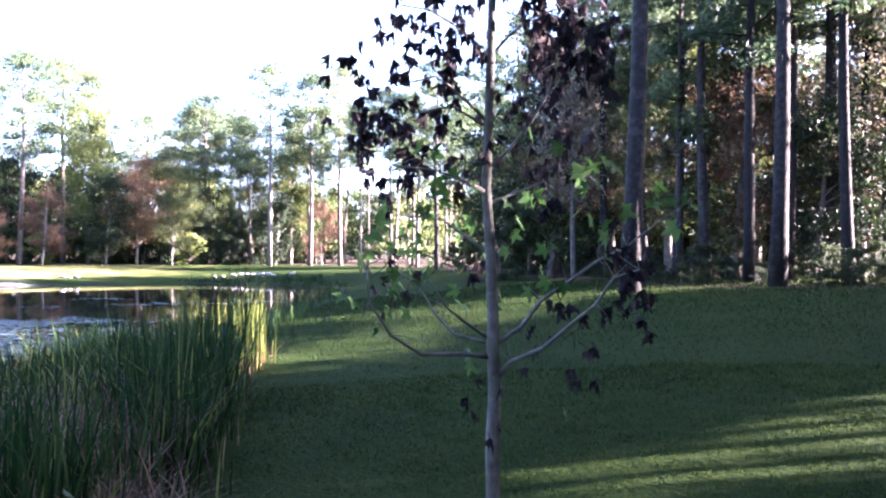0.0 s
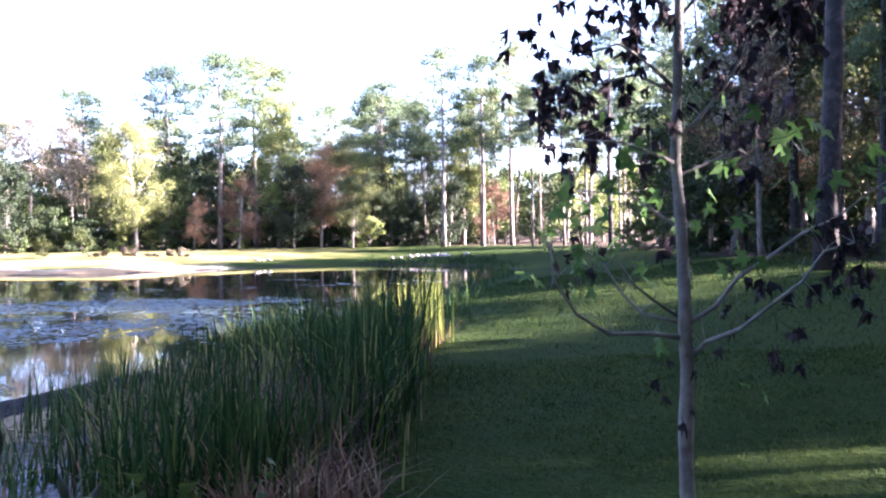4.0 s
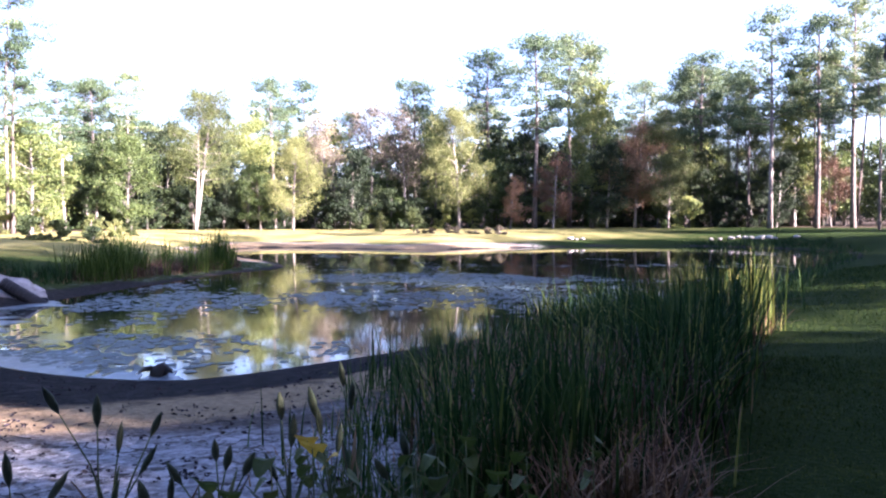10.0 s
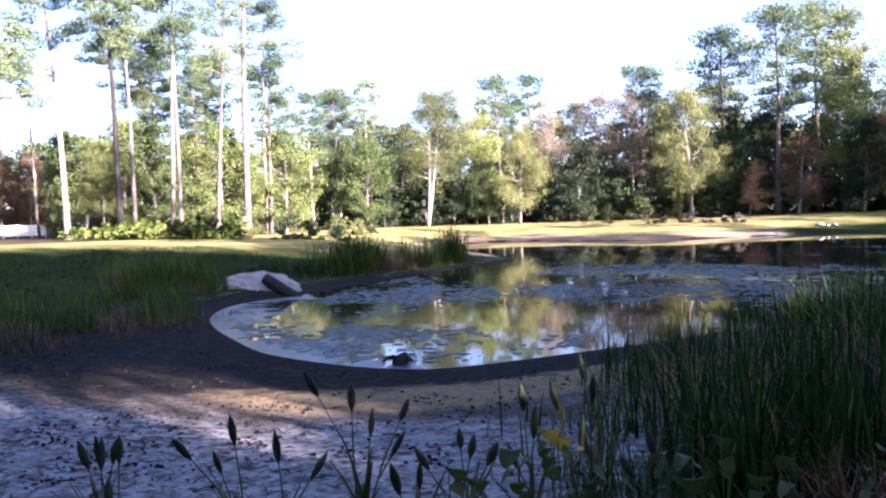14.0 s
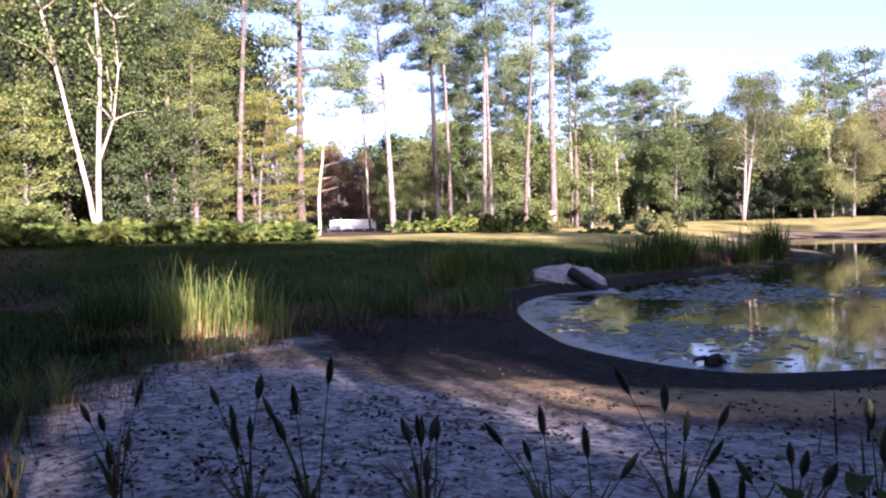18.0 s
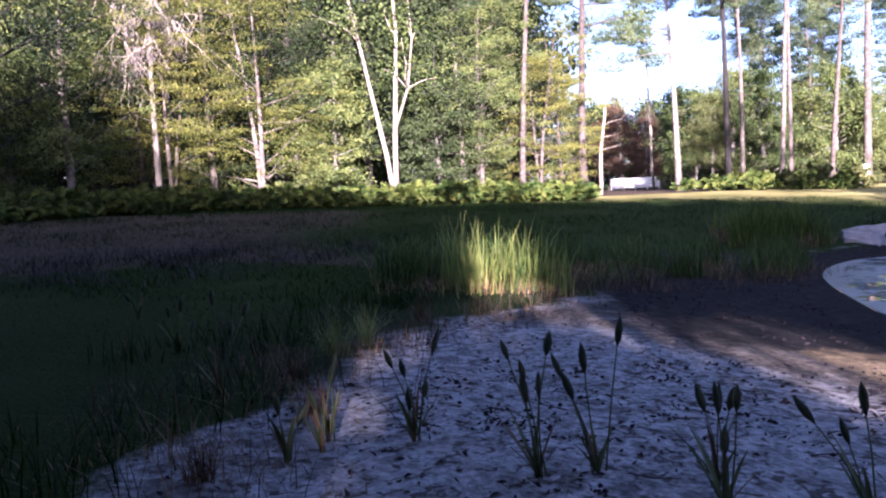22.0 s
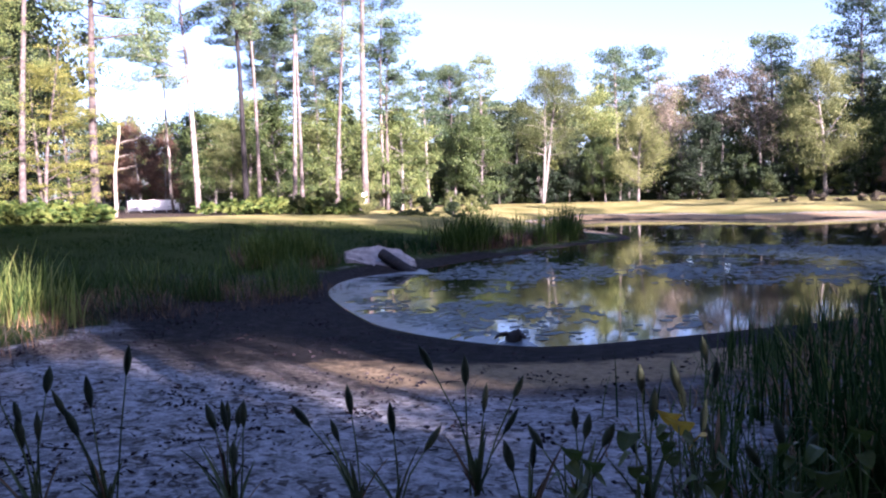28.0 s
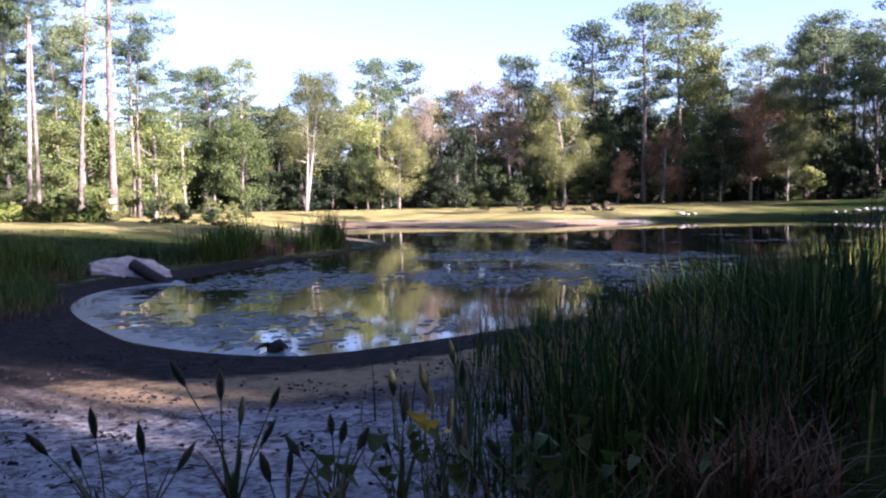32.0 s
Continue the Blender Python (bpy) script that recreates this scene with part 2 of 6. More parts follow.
GROUND = bpy.data.materials.new("ground")
def ground_material(m):
    m.use_nodes = True
    t, n = m.node_tree, m.node_tree.nodes
    b = n["Principled BSDF"]
    co = n.new("ShaderNodeTexCoord")

    def tex(scale, detail=6.0, dist=0.0):
        k = n.new("ShaderNodeTexNoise")
        k.inputs["Scale"].default_value, k.inputs["Detail"].default_value, k.inputs["Distortion"].default_value = scale, detail, dist
        t.links.new(co.outputs["Object"], k.inputs["Vector"])
        return k.outputs["Fac"]

    def ramp(fac, stops):
        k = n.new("ShaderNodeValToRGB")
        while len(k.color_ramp.elements) < len(stops):
            k.color_ramp.elements.new(0.5)
        for e, (p, c) in zip(k.color_ramp.elements, stops):
            e.position, e.color = p, (*c, 1)
        t.links.new(fac, k.inputs["Fac"])
        return k.outputs["Color"]

    def blend(fac, a, c):
        k = n.new("ShaderNodeMix")
        k.data_type = "RGBA"
        t.links.new(fac, k.inputs["Factor"])
        t.links.new(a, k.inputs[6])
        t.links.new(c, k.inputs[7])
        return k.outputs[2]

    def mask(name, noise_fac, lo=0.4, hi=0.6, amount=0.5):
        a = n.new("ShaderNodeAttribute")
        a.attribute_name = name
        s = n.new("ShaderNodeMath")
        s.operation, s.inputs[1].default_value = "MULTIPLY_ADD", amount
        off = n.new("ShaderNodeMath")
        off.operation, off.inputs[1].default_value = "SUBTRACT", amount * 0.5
        t.links.new(a.outputs["Fac"], off.inputs[0])
        t.links.new(noise_fac, s.inputs[0])
        t.links.new(off.outputs[0], s.inputs[2])
        r = n.new("ShaderNodeMapRange")
        r.inputs["From Min"].default_value, r.inputs["From Max"].default_value = lo, hi
        t.links.new(s.outputs[0], r.inputs["Value"])
        return r.outputs[0]

    fine, mid, wide = tex(26), tex(3.2, 8, 0.4), tex(0.35, 5)
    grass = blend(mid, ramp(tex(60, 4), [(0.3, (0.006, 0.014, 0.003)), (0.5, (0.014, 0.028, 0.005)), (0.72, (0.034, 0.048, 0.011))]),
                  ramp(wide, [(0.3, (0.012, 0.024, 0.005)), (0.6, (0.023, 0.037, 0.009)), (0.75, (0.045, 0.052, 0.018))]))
    sand = blend(tex(1.3, 6, 0.5), ramp(fine, [(0.3, (0.17, 0.168, 0.17)), (0.55, (0.28, 0.28, 0.285)), (0.7, (0.4, 0.4, 0.41))]), ramp(tex(7, 9, 0.8), [(0.38, (0.045, 0.04, 0.037)), (0.47, (0.155, 0.152, 0.15)), (0.56, (0.31, 0.308, 0.31)), (0.7, (0.43, 0.43, 0.435))]))
    sand = blend(ramp(tex(8, 6, 1.2), [(0.55, (0, 0, 0)), (0.61, (0.92, 0.92, 0.92))]), sand, ramp(fine, [(0.3, (0.03, 0.026, 0.022)), (0.7, (0.09, 0.08, 0.07))]))
    # tan sand, more golden than its own colour to carry the sun streak
    tan = blend(mid, ramp(fine, [(0.3, (0.18, 0.13, 0.07)), (0.7, (0.35, 0.26, 0.15))]), ramp(tex(9, 8), [(0.35, (0.06, 0.047, 0.03)), (0.6, (0.22, 0.17, 0.105))]))
    mud = blend(tex(1.4, 7, 0.8), ramp(tex(11, 8), [(0.3, (0.009, 0.008, 0.008)), (0.55, (0.018, 0.017, 0.017)), (0.75, (0.034, 0.032, 0.031))]), ramp(tex(5, 8, 0.6), [(0.35, (0.01, 0.0095, 0.0095)), (0.55, (0.024, 0.022, 0.021)), (0.72, (0.055, 0.05, 0.046))]))
    litter = ramp(tex(14, 8), [(0.3, (0.022, 0.017, 0.012)), (0.55, (0.062, 0.048, 0.034)), (0.75, (0.14, 0.108, 0.074))])
    # yellow grass colour that puts sunlight into the far lawn
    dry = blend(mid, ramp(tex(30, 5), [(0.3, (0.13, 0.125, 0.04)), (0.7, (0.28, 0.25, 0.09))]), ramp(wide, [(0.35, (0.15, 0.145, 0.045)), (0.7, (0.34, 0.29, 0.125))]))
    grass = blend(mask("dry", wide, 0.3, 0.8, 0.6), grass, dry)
    col = blend(mask("litter", mid), grass, litter)
    col = blend(mask("sand", mid), col, sand)
    col = blend(mask("dark_sand", tex(2.2, 8, 0.6), 0.35, 0.75, 0.9), col, ramp(tex(13, 8), [(0.3, (0.03, 0.026, 0.023)), (0.55, (0.08, 0.07, 0.06)), (0.75, (0.16, 0.143, 0.125))]))
    col = blend(mask("tan", mid), col, tan)
    col = blend(mask("mud", mid), col, mud)
    t.links.new(col, b.inputs["Base Color"])
    b.inputs["Roughness"].default_value = 0.95
    b.inputs["Specular IOR Level"].default_value = 0.04
    bp = n.new("ShaderNodeBump")
    bp.inputs["Strength"].default_value, bp.inputs["Distance"].default_value = 0.8, 0.055
    mm = n.new("ShaderNodeMath")
    mm.operation = "ADD"
    t.links.new(tex(18, 8), mm.inputs[0])
    t.links.new(tex(4.5, 6), mm.inputs[1])
    t.links.new(mm.outputs[0], bp.inputs["Height"])
    t.links.new(bp.outputs["Normal"], b.inputs["Normal"])


ground_material(GROUND)


def build_ground():
    turns, rings = 480, 290
    radii = 0.25 * 1.029 ** np.arange(rings)
    radii = radii * (1200 / radii[-1]) ** (np.arange(rings) / (rings - 1))
    a = np.linspace(0, 2 * np.pi, turns, endpoint=False)
    x, y = (radii[:, None] * np.cos(a)).ravel(), (radii[:, None] * np.sin(a)).ravel()
    x, y = np.append(x, 0.0), np.append(y, 0.0)
    z = heights(x, y)
    k, s = np.arange(rings - 1)[:, None] * turns, np.arange(turns)
    q = np.stack([k + s, k + turns + s, k + turns + (s + 1) % turns, k + (s + 1) % turns], -1).reshape(-1, 4)
    fan = [(len(x) - 1, int(i), int((i + 1) % turns)) for i in s]
    ob = mesh_object("ground", np.stack([x, y, z], 1), q.tolist() + fan, GROUND, smooth=True)
    tagged(ob, "mown lawn running down to a sandy, muddy pond margin", "ground", kind="structure")
    d, ds, r = outside(SHORE_LINE, x, y), outside(SAND_LINE, x, y), np.hypot(x, y)
    az = np.degrees(np.arctan2(-x, y))
    soft = lambda v, lo, hi: np.clip((v - lo) / (hi - lo), 0, 1)  # noqa: E731
    beach = soft(-ds + 0.55 * rough(x, y, 1.3, 2.0) + 0.3 * rough(x, y, 3.7, 5.0), -0.6, 1.1)
    farbank = soft(r, 38, 44) * soft(2.9 + 0.8 * rough(x, y, 0.5, 3.0) - d, -1.2, 1.2) * soft(az, 23, 31)
    west = soft(2.6 - d, -1, 1) * (x < -17) * (r < 44)
    sand = np.maximum.reduce([beach, farbank, west * 0.4])
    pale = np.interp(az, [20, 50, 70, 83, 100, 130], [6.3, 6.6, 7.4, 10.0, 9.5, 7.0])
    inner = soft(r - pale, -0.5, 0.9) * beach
    # darker, browner sand beyond the pale stretch and along the lawn side
    dark_sand = np.maximum(inner * 0.75, 0.66 * beach * soft(az + 6 * rough(x, y, 1.1, 4.0), 92, 112) * soft(r, 2.5, 5.5))
    dark_sand = np.maximum(dark_sand, 0.55 * beach * soft(1.6 + ds + 0.5 * rough(x, y, 1.9, 7.0), 0.0, 1.1) * soft(az, 88, 104))
    # tan sand near the mud, stretched along the golden sun streak
    tan = inner * soft(np.interp(az, [30, 45, 58, 66, 71, 76], [3.0, 3.6, 4.0, 4.0, 3.4, 0.0]) - d, -0.7, 0.7)
    tan = np.maximum(tan, farbank * 0.8)
    mud = np.maximum(soft(np.interp(az, [5, 30, 45, 52, 60, 68, 76], [1.0, 1.5, 1.7, 1.9, 2.3, 3.0, 4.2]) - d, -1.2, 1.0) * (r < 30), soft(0.5 - d, -0.3, 0.3))
    mud = mud * np.where((r > 30), 1, np.where(x < -21.5, soft(1.2 - d, -0.5, 0.5), 1))
    wood = outside(np.array([(6.0, 24.0), (2.5, 60), (-6, 80), (-30, 86), (-60, 78), (-72, 58), (-62, 34), (-50, 20), (-42, 8), (-36, -6), (-28, -24), (-10, -40), (30, -40), (26, 0), (16, 18)]), x, y)
    # litter under the woods, plus a darker brown band on the west lawn
    litter = np.maximum(soft(wood, -2, 4), 0.6 * soft(az + 4 * rough(x, y, 0.5, 8.0), 86, 103) * (1 - soft(az, 125, 150)) * soft(r + 0.8 * rough(x, y, 0.9, 5.0), 14.5, 16.5) * soft(-wood, 3.5, 7) * (1 - beach) * (r < 34))
    # the far lawn is yellowed with distance as if the sun lay on it
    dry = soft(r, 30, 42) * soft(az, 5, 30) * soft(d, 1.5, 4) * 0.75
    for name, values in (("dry", dry), ("sand", sand), ("dark_sand", dark_sand), ("tan", tan), ("mud", mud), ("litter", litter)):
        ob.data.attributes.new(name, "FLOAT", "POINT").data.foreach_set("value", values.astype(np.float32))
    return ob


build_ground()


def build_water():
    m = bpy.data.materials.new("pond_water")
    m.use_nodes = True
    t, n = m.node_tree, m.node_tree.nodes
    b = n["Principled BSDF"]
    b.inputs["Base Color"].default_value = (0.012, 0.013, 0.01, 1)
    b.inputs["Roughness"].default_value = 0.02
    b.inputs["IOR"].default_value = 1.33
    co, sep = n.new("ShaderNodeTexCoord"), n.new("ShaderNodeSeparateXYZ")
    t.links.new(co.outputs["Object"], sep.inputs[0])

    def wave(scale, detail, dist=0.0):
        k = n.new("ShaderNodeTexNoise")
        k.inputs["Scale"].default_value, k.inputs["Detail"].default_value, k.inputs["Distortion"].default_value = scale, detail, dist
        t.links.new(co.outputs["Object"], k.inputs["Vector"])
        return k.outputs["Fac"]

    def calc(op, a, c):
        k = n.new("ShaderNodeMath")
        k.operation = op
        for i, q in enumerate((a, c)):
            if isinstance(q, float):
                k.inputs[i].default_value = q
            else:
                t.links.new(q, k.inputs[i])
        return k.outputs[0]

    def reach(value, lo, hi, to_lo, to_hi):
        k = n.new("ShaderNodeMapRange")
        for name, q in (("From Min", lo), ("From Max", hi), ("To Min", to_lo), ("To Max", to_hi)):
            k.inputs[name].default_value = q
        t.links.new(value, k.inputs["Value"])
        return k.outputs[0]

    # a skin of dust and algae, closed along the south-western rim and broken up towards open water
    along = calc("ADD", sep.outputs["Y"], calc("MULTIPLY", sep.outputs["X"], 0.5))
    skin = calc("ADD", calc("MULTIPLY", wave(0.55, 4, 0.6), 0.7), calc("MULTIPLY", wave(3.5, 6, 0.4), 0.45))
    skin = reach(calc("ADD", skin, reach(along, -3.0, 3.5, 0.17, -0.14)), 0.57, 0.8, 0.0, 0.62)
    ramp = n.new("ShaderNodeValToRGB")
    for e, (p, c) in zip(ramp.color_ramp.elements, ((0.3, (0.045, 0.062, 0.072)), (0.7, (0.125, 0.15, 0.168)))):
        e.position, e.color = p, (*c, 1)
    t.links.new(wave(14, 6), ramp.inputs["Fac"])
    mx = n.new("ShaderNodeMix")
    mx.data_type = "RGBA"
    mx.inputs[6].default_value = (0.012, 0.013, 0.01, 1)
    t.links.new(skin, mx.inputs["Factor"])
    t.links.new(ramp.outputs["Color"], mx.inputs[7])
    t.links.new(mx.outputs[2], b.inputs["Base Color"])
    t.links.new(reach(skin, 0.0, 1.0, 0.03, 0.3), b.inputs["Roughness"])
    bp = n.new("ShaderNodeBump")
    bp.inputs["Strength"].default_value, bp.inputs["Distance"].default_value = 0.05, 0.02
    t.links.new(wave(2.6, 5), bp.inputs["Height"])
    t.links.new(bp.outputs["Normal"], b.inputs["Normal"])
    out = [(float(q[0]), float(q[1]), WATER) for q in SHORE_LINE]
    ob = mesh_object("water", out, [tuple(range(len(out)))], m)
    tagged(ob, "still dark pond water mirroring the trees", "water", kind="structure")


build_water()


# ---- trees ----
def tree_top(name, label, category):
    ob = new(name)
    return tagged(ob, label, category)


def limb(rng, start, direction, length, radius, verts, faces, bend=0.25, sides=5, steps=4):
    """A bent tapering limb; returns its points."""
    p, d = np.array(start, float), np.array(direction, float)
    d /= np.linalg.norm(d)
    pts = [p.copy()]
    for _ in range(steps):
        d = d + rng.normal(size=3) * bend * 0.4
        d /= np.linalg.norm(d)
        p = p + d * length / steps
        pts.append(p.copy())
    tube(pts, [radius * (1 - 0.75 * i / steps) for i in range(steps + 1)], sides, verts, faces)
    return pts


def trunk_path(rng, h, lean=0.02, wave=0.012):
    z = np.linspace(-0.3, h, 9)
    ph = rng.uniform(0, 6, 2)
    lx, ly = rng.normal(size=2) * lean
    return [(lx * q + wave * h * math.sin(q / h * 5 + ph[0]) * (q / h), ly * q + wave * h * math.sin(q / h * 4 + ph[1]) * (q / h), q) for q in z]


def at_height(path, z):
    zs = [p[2] for p in path]
    return np.array([np.interp(z, zs, [p[0] for p in path]), np.interp(z, zs, [p[1] for p in path]), z])


def pad(rng, centre, size, count):
    """Places of needles in one flattened, ragged clump, denser towards its upper skin."""
    p = rng.normal(size=(count, 3))
    p /= np.linalg.norm(p, axis=1)[:, None]
    p *= rng.uniform(0.35, 1.05, (count, 1)) ** 0.6
    p[:, 2] = np.where(p[:, 2] < 0, p[:, 2] * 0.45, p[:, 2])
    return centre + p * size * np.array([1.0, 1.0, 0.8])


def make_pine(seed, h, r0, crown_from=0.55, spread=3.4, count=24, per=110, size=0.3, foliage=None, label="tall pine with a bare trunk and a high ragged crown", dead=5, bark=None, dome=0.5, clump=0.85, side=None, lean=0.02, wave=0.012):
    """A pine: a bare trunk, then limbs that end in clumps of needles. dome: where between its foot and its top the crown is widest; side: a direction to which the lowest limbs reach."""
    rng = np.random.default_rng(seed)
    top = tree_top("pine_tree", label, "tree")
    path = trunk_path(rng, h, lean, wave)
    v, f = tube(path, [r0 * (1.25 if i == 0 else 1) * (1 - 0.8 * (i / 8) ** 1.3) for i in range(9)], 9)
    spots = []
    for i in range(count):
        u = (i + rng.uniform(0, 1)) / count
        z = h * (crown_from + (0.96 - crown_from) * u)
        a = i * 2.4 + rng.uniform(-0.5, 0.5)
        w = math.sqrt(max(0.06, 1 - ((u - dome) / max(dome, 1 - dome)) ** 2 * 0.9))
        ln = spread * w * rng.uniform(0.55, 1.1)
        if side is not None and u < 0.4:
            a, ln = side + rng.uniform(-0.5, 0.5), ln * 1.5
        rise = rng.uniform(0.0, 0.35) + 0.9 * u * u
        pts = limb(rng, at_height(path, z - 0.25 * ln * rise), (math.cos(a), math.sin(a), rise), ln, r0 * 0.24 * (1.1 - 0.6 * u), v, f, bend=0.35)
        n = 3 if ln > 0.75 * spread else 2
        for k in range(n):
            c = np.array(pts[-1 - k]) + rng.normal(size=3) * (0.3, 0.3, 0.12)
            spots.append((c, clump * rng.uniform(0.65, 1.2) * (1 - 0.12 * k)))
    for i in range(3):
        spots.append((at_height(path, h * (0.94 + 0.025 * i)) + rng.normal(size=3) * 0.2, clump * 0.75))
    for i in range(dead):
        a = rng.uniform(0, 6.28)
        limb(rng, at_height(path, h * rng.uniform(0.3, crown_from)), (math.cos(a), math.sin(a), 0.1), rng.uniform(0.6, 1.8), r0 * 0.1, v, f)
    c = np.concatenate([pad(rng, p, q, per) for p, q in spots])
    lv, lf = leaves(c, size, size * 0.36, rng, fold=0.15)
    mesh_object("trunk", v, f, bark or BARK_PINE, top, smooth=True)
    mesh_object("crown", lv, lf, foliage or NEEDLES, top)
    return top


def make_broadleaf(seed, h, r0, foliage, low=0.18, spread=0.28, lobes=34, per=62, size=0.36, bark=None, stems=1, label="broadleaved tree with an uneven leafy crown", name="broadleaf_tree", lean=0.05, flat=0.6, sprays=0.0):
    rng = np.random.default_rng(seed)
    top = tree_top(name, label, "tree")
    v, f, spots = [], [], []
    for s in range(stems):
        path = trunk_path(rng, h * rng.uniform(0.8, 0.95), lean=lean * (2.2 if stems > 1 else 1), wave=0.02)
        tube(path, [r0 * (1.2 if i == 0 else 1) * (1 - 0.85 * (i / 8) ** 1.2) for i in range(9)], 8, v, f)
        for i in range(lobes // stems):
            u = (i + rng.uniform(0, 1)) / (lobes // stems)
            z = h * (low + (0.82 - low) * u)
            a = rng.uniform(0, 2 * math.pi)
            w = math.sin(math.pi * (0.22 + 0.72 * u)) ** 0.8
            ln = h * spread * w * rng.uniform(0.45, 1.15)
            pts = limb(rng, at_height(path, z), (math.cos(a), math.sin(a), rng.uniform(0.1, 0.8)), ln, r0 * 0.3 * (1.1 - 0.8 * u), v, f, sides=3 if per < 36 else 5, steps=3 if per < 36 else 4)
            for q in (0.6, 1.0):
                spots.append((np.array(pts[0]) * (1 - q) + np.array(pts[-1]) * q, h * 0.045 * rng.uniform(0.6, 1.4)))
        spots.append((np.array(path[-1]), h * 0.06))
    if sprays:
        # flat drooping sprays of leaves along the twigs, with gaps between them
        spots = [(s[0] + rng.normal(size=3) * s[1] * np.array([1.5, 1.5, 0.8]), sprays * rng.uniform(0.5, 1.4)) for s in spots for _ in range(2)]
        per = per // 2
    c = np.concatenate([s[0] + rng.normal(size=(per, 3)) * s[1] * np.array([0.9, 0.9, flat]) for s in spots])
    lv, lf = leaves(c, size, size * 0.55, rng, droop=0.3)
    mesh_object("trunk", v, f, bark or BARK_GREY, top, smooth=True)
    mesh_object("crown", lv, lf, foliage, top)
    return top


def put(ob, x, y, scale=1.0, turn=None, sink=0.1, tall=1.0, label="", group=""):
    turn = (x * 37.7 + y * 91.3) % 360 if turn is None else turn
    c = copy_thing(ob, pose(x, y, ground_z(x, y) - sink, 0, 0, turn) @ Matrix.Diagonal((scale, scale, scale * tall, 1)))
    return tagged(c, label, group=group)


def park(obs):
    """Removes the patterns that the copies were made from."""
    for ob in obs:
        for o in (*ob.children_recursive, ob):
            bpy.data.objects.remove(o)


DOME = [make_pine(11, 20, 0.25, 0.5, 4.3, 34, 130, clump=1.15), make_pine(12, 20, 0.24, 0.54, 4.0, 32, 130, clump=1.15)]
OPEN = [make_pine(13, 20, 0.22, 0.46, 3.9, 28, 110, clump=0.95, dome=0.4), make_pine(9, 20, 0.22, 0.5, 3.6, 26, 110, clump=1.0, dome=0.45)]
SLENDER = [make_pine(14, 19, 0.16, 0.6, 2.9, 20, 220, 0.2, clump=1.0), make_pine(10, 19, 0.15, 0.64, 2.7, 19, 220, 0.2, clump=0.95, dome=0.6)]
PINES = [DOME[0], OPEN[0], DOME[1], SLENDER[0]]
LEAF_GREY = leafy("grey_brown_leaves", (0.05, 0.045, 0.03), (0.12, 0.105, 0.072), (0.22, 0.19, 0.13))
GREENS = [make_broadleaf(21, 13, 0.2, LEAF_GREEN, per=150, size=0.25, name="oak_tree"), make_broadleaf(22, 12, 0.2, LEAF_GREEN, 0.1, 0.34, 40, 140, 0.25, name="oak_tree"), make_broadleaf(23, 10, 0.16, LEAF_DARK_SHADED, 0.08, 0.36, 36, 140, 0.25, name="holly_tree", label="bushy dark evergreen at the wood's edge")]
YELLOWS = [make_broadleaf(31, 13, 0.2, LEAF_YELLOW, 0.12, 0.3, 40, 300, 0.155, name="hickory_tree", label="tree with yellow-green autumn leaves lit by sun"), make_broadleaf(32, 10, 0.15, LEAF_YELLOW, 0.15, 0.32, 34, 240, 0.145, name="hickory_tree", label="small tree with yellow-green autumn leaves")]
RUSTS = [make_broadleaf(41, 11, 0.17, LEAF_RUST, 0.15, 0.34, 34, 210, 0.16, name="maple_tree", label="tree with russet autumn leaves"), make_broadleaf(42, 8, 0.12, LEAF_RUST, 0.1, 0.34, 26, 190, 0.15, name="maple_tree", label="small tree with russet autumn leaves")]
GREYS = [make_broadleaf(45, 14, 0.16, LEAF_GREY, 0.3, 0.22, 34, 60, 0.22, bark=BARK_GREY, name="cypress_tree", label="thin-crowned tree with grey-brown autumn leaves"), make_broadleaf(46, 14, 0.15, LEAF_GREY, 0.42, 0.2, 30, 60, 0.22, bark=BARK_GREY, name="cypress_tree", label="thin-crowned tree with grey-brown autumn leaves")]
FORKED_HICKORY = make_broadleaf(33, 16, 0.2, LEAF_YELLOW, 0.3, 0.25, 50, 280, 0.155, bark=BARK_GREY, stems=2, name="hickory_tree", label="yellow-green tree with a pale trunk forked low down")
LOWS = [make_broadleaf(24, 13, 0.2, LEAF_GREEN, 0.1, 0.3, 30, 34, 0.48, name="laurel_tree", label="leafy green tree deep in the wood"), make_broadleaf(25, 13, 0.2, LEAF_DARK_SHADED, 0.06, 0.32, 30, 34, 0.48, name="laurel_tree", label="leafy tree deep in the wood, leaves coloured dark for shade")]


# ---- trees of the far bank and the pine corner ----
# far bank
put(OPEN[1], -58.4, 30.7, 0.71, tall=1.00)
put(SLENDER[0], -61.3, 33.8, 0.63, tall=1.00)
put(DOME[0], -80.5, 50.4, 0.80, tall=1.00)
put(OPEN[0], -75.4, 52.5, 0.86, tall=1.00)
put(FORKED_HICKORY, -63.7, 51.5, 0.90, tall=1.12)
put(GREENS[1], -65.8, 45.4, 0.75, tall=1.12)
put(GREENS[0], -70.7, 45.3, 0.67, tall=1.12)
put(GREENS[2], -75.8, 57.1, 1.15, tall=1.14)
put(GREENS[0], -75.8, 44.6, 0.66, tall=1.12)
put(GREENS[0], -64.9, 59.3, 0.94, tall=1.12)
put(DOME[1], -65.7, 64.3, 0.85, tall=1.00)
put(OPEN[1], -67.1, 71.3, 0.91, tall=1.00)
put(YELLOWS[0], -57.3, 58.5, 0.76, tall=1.12)
put(GREYS[0], -60.1, 66.8, 0.94, tall=1.12)
put(GREENS[2], -55.6, 65.4, 0.86, tall=1.12)
put(GREYS[1], -57.7, 71.5, 1.05, tall=1.12)
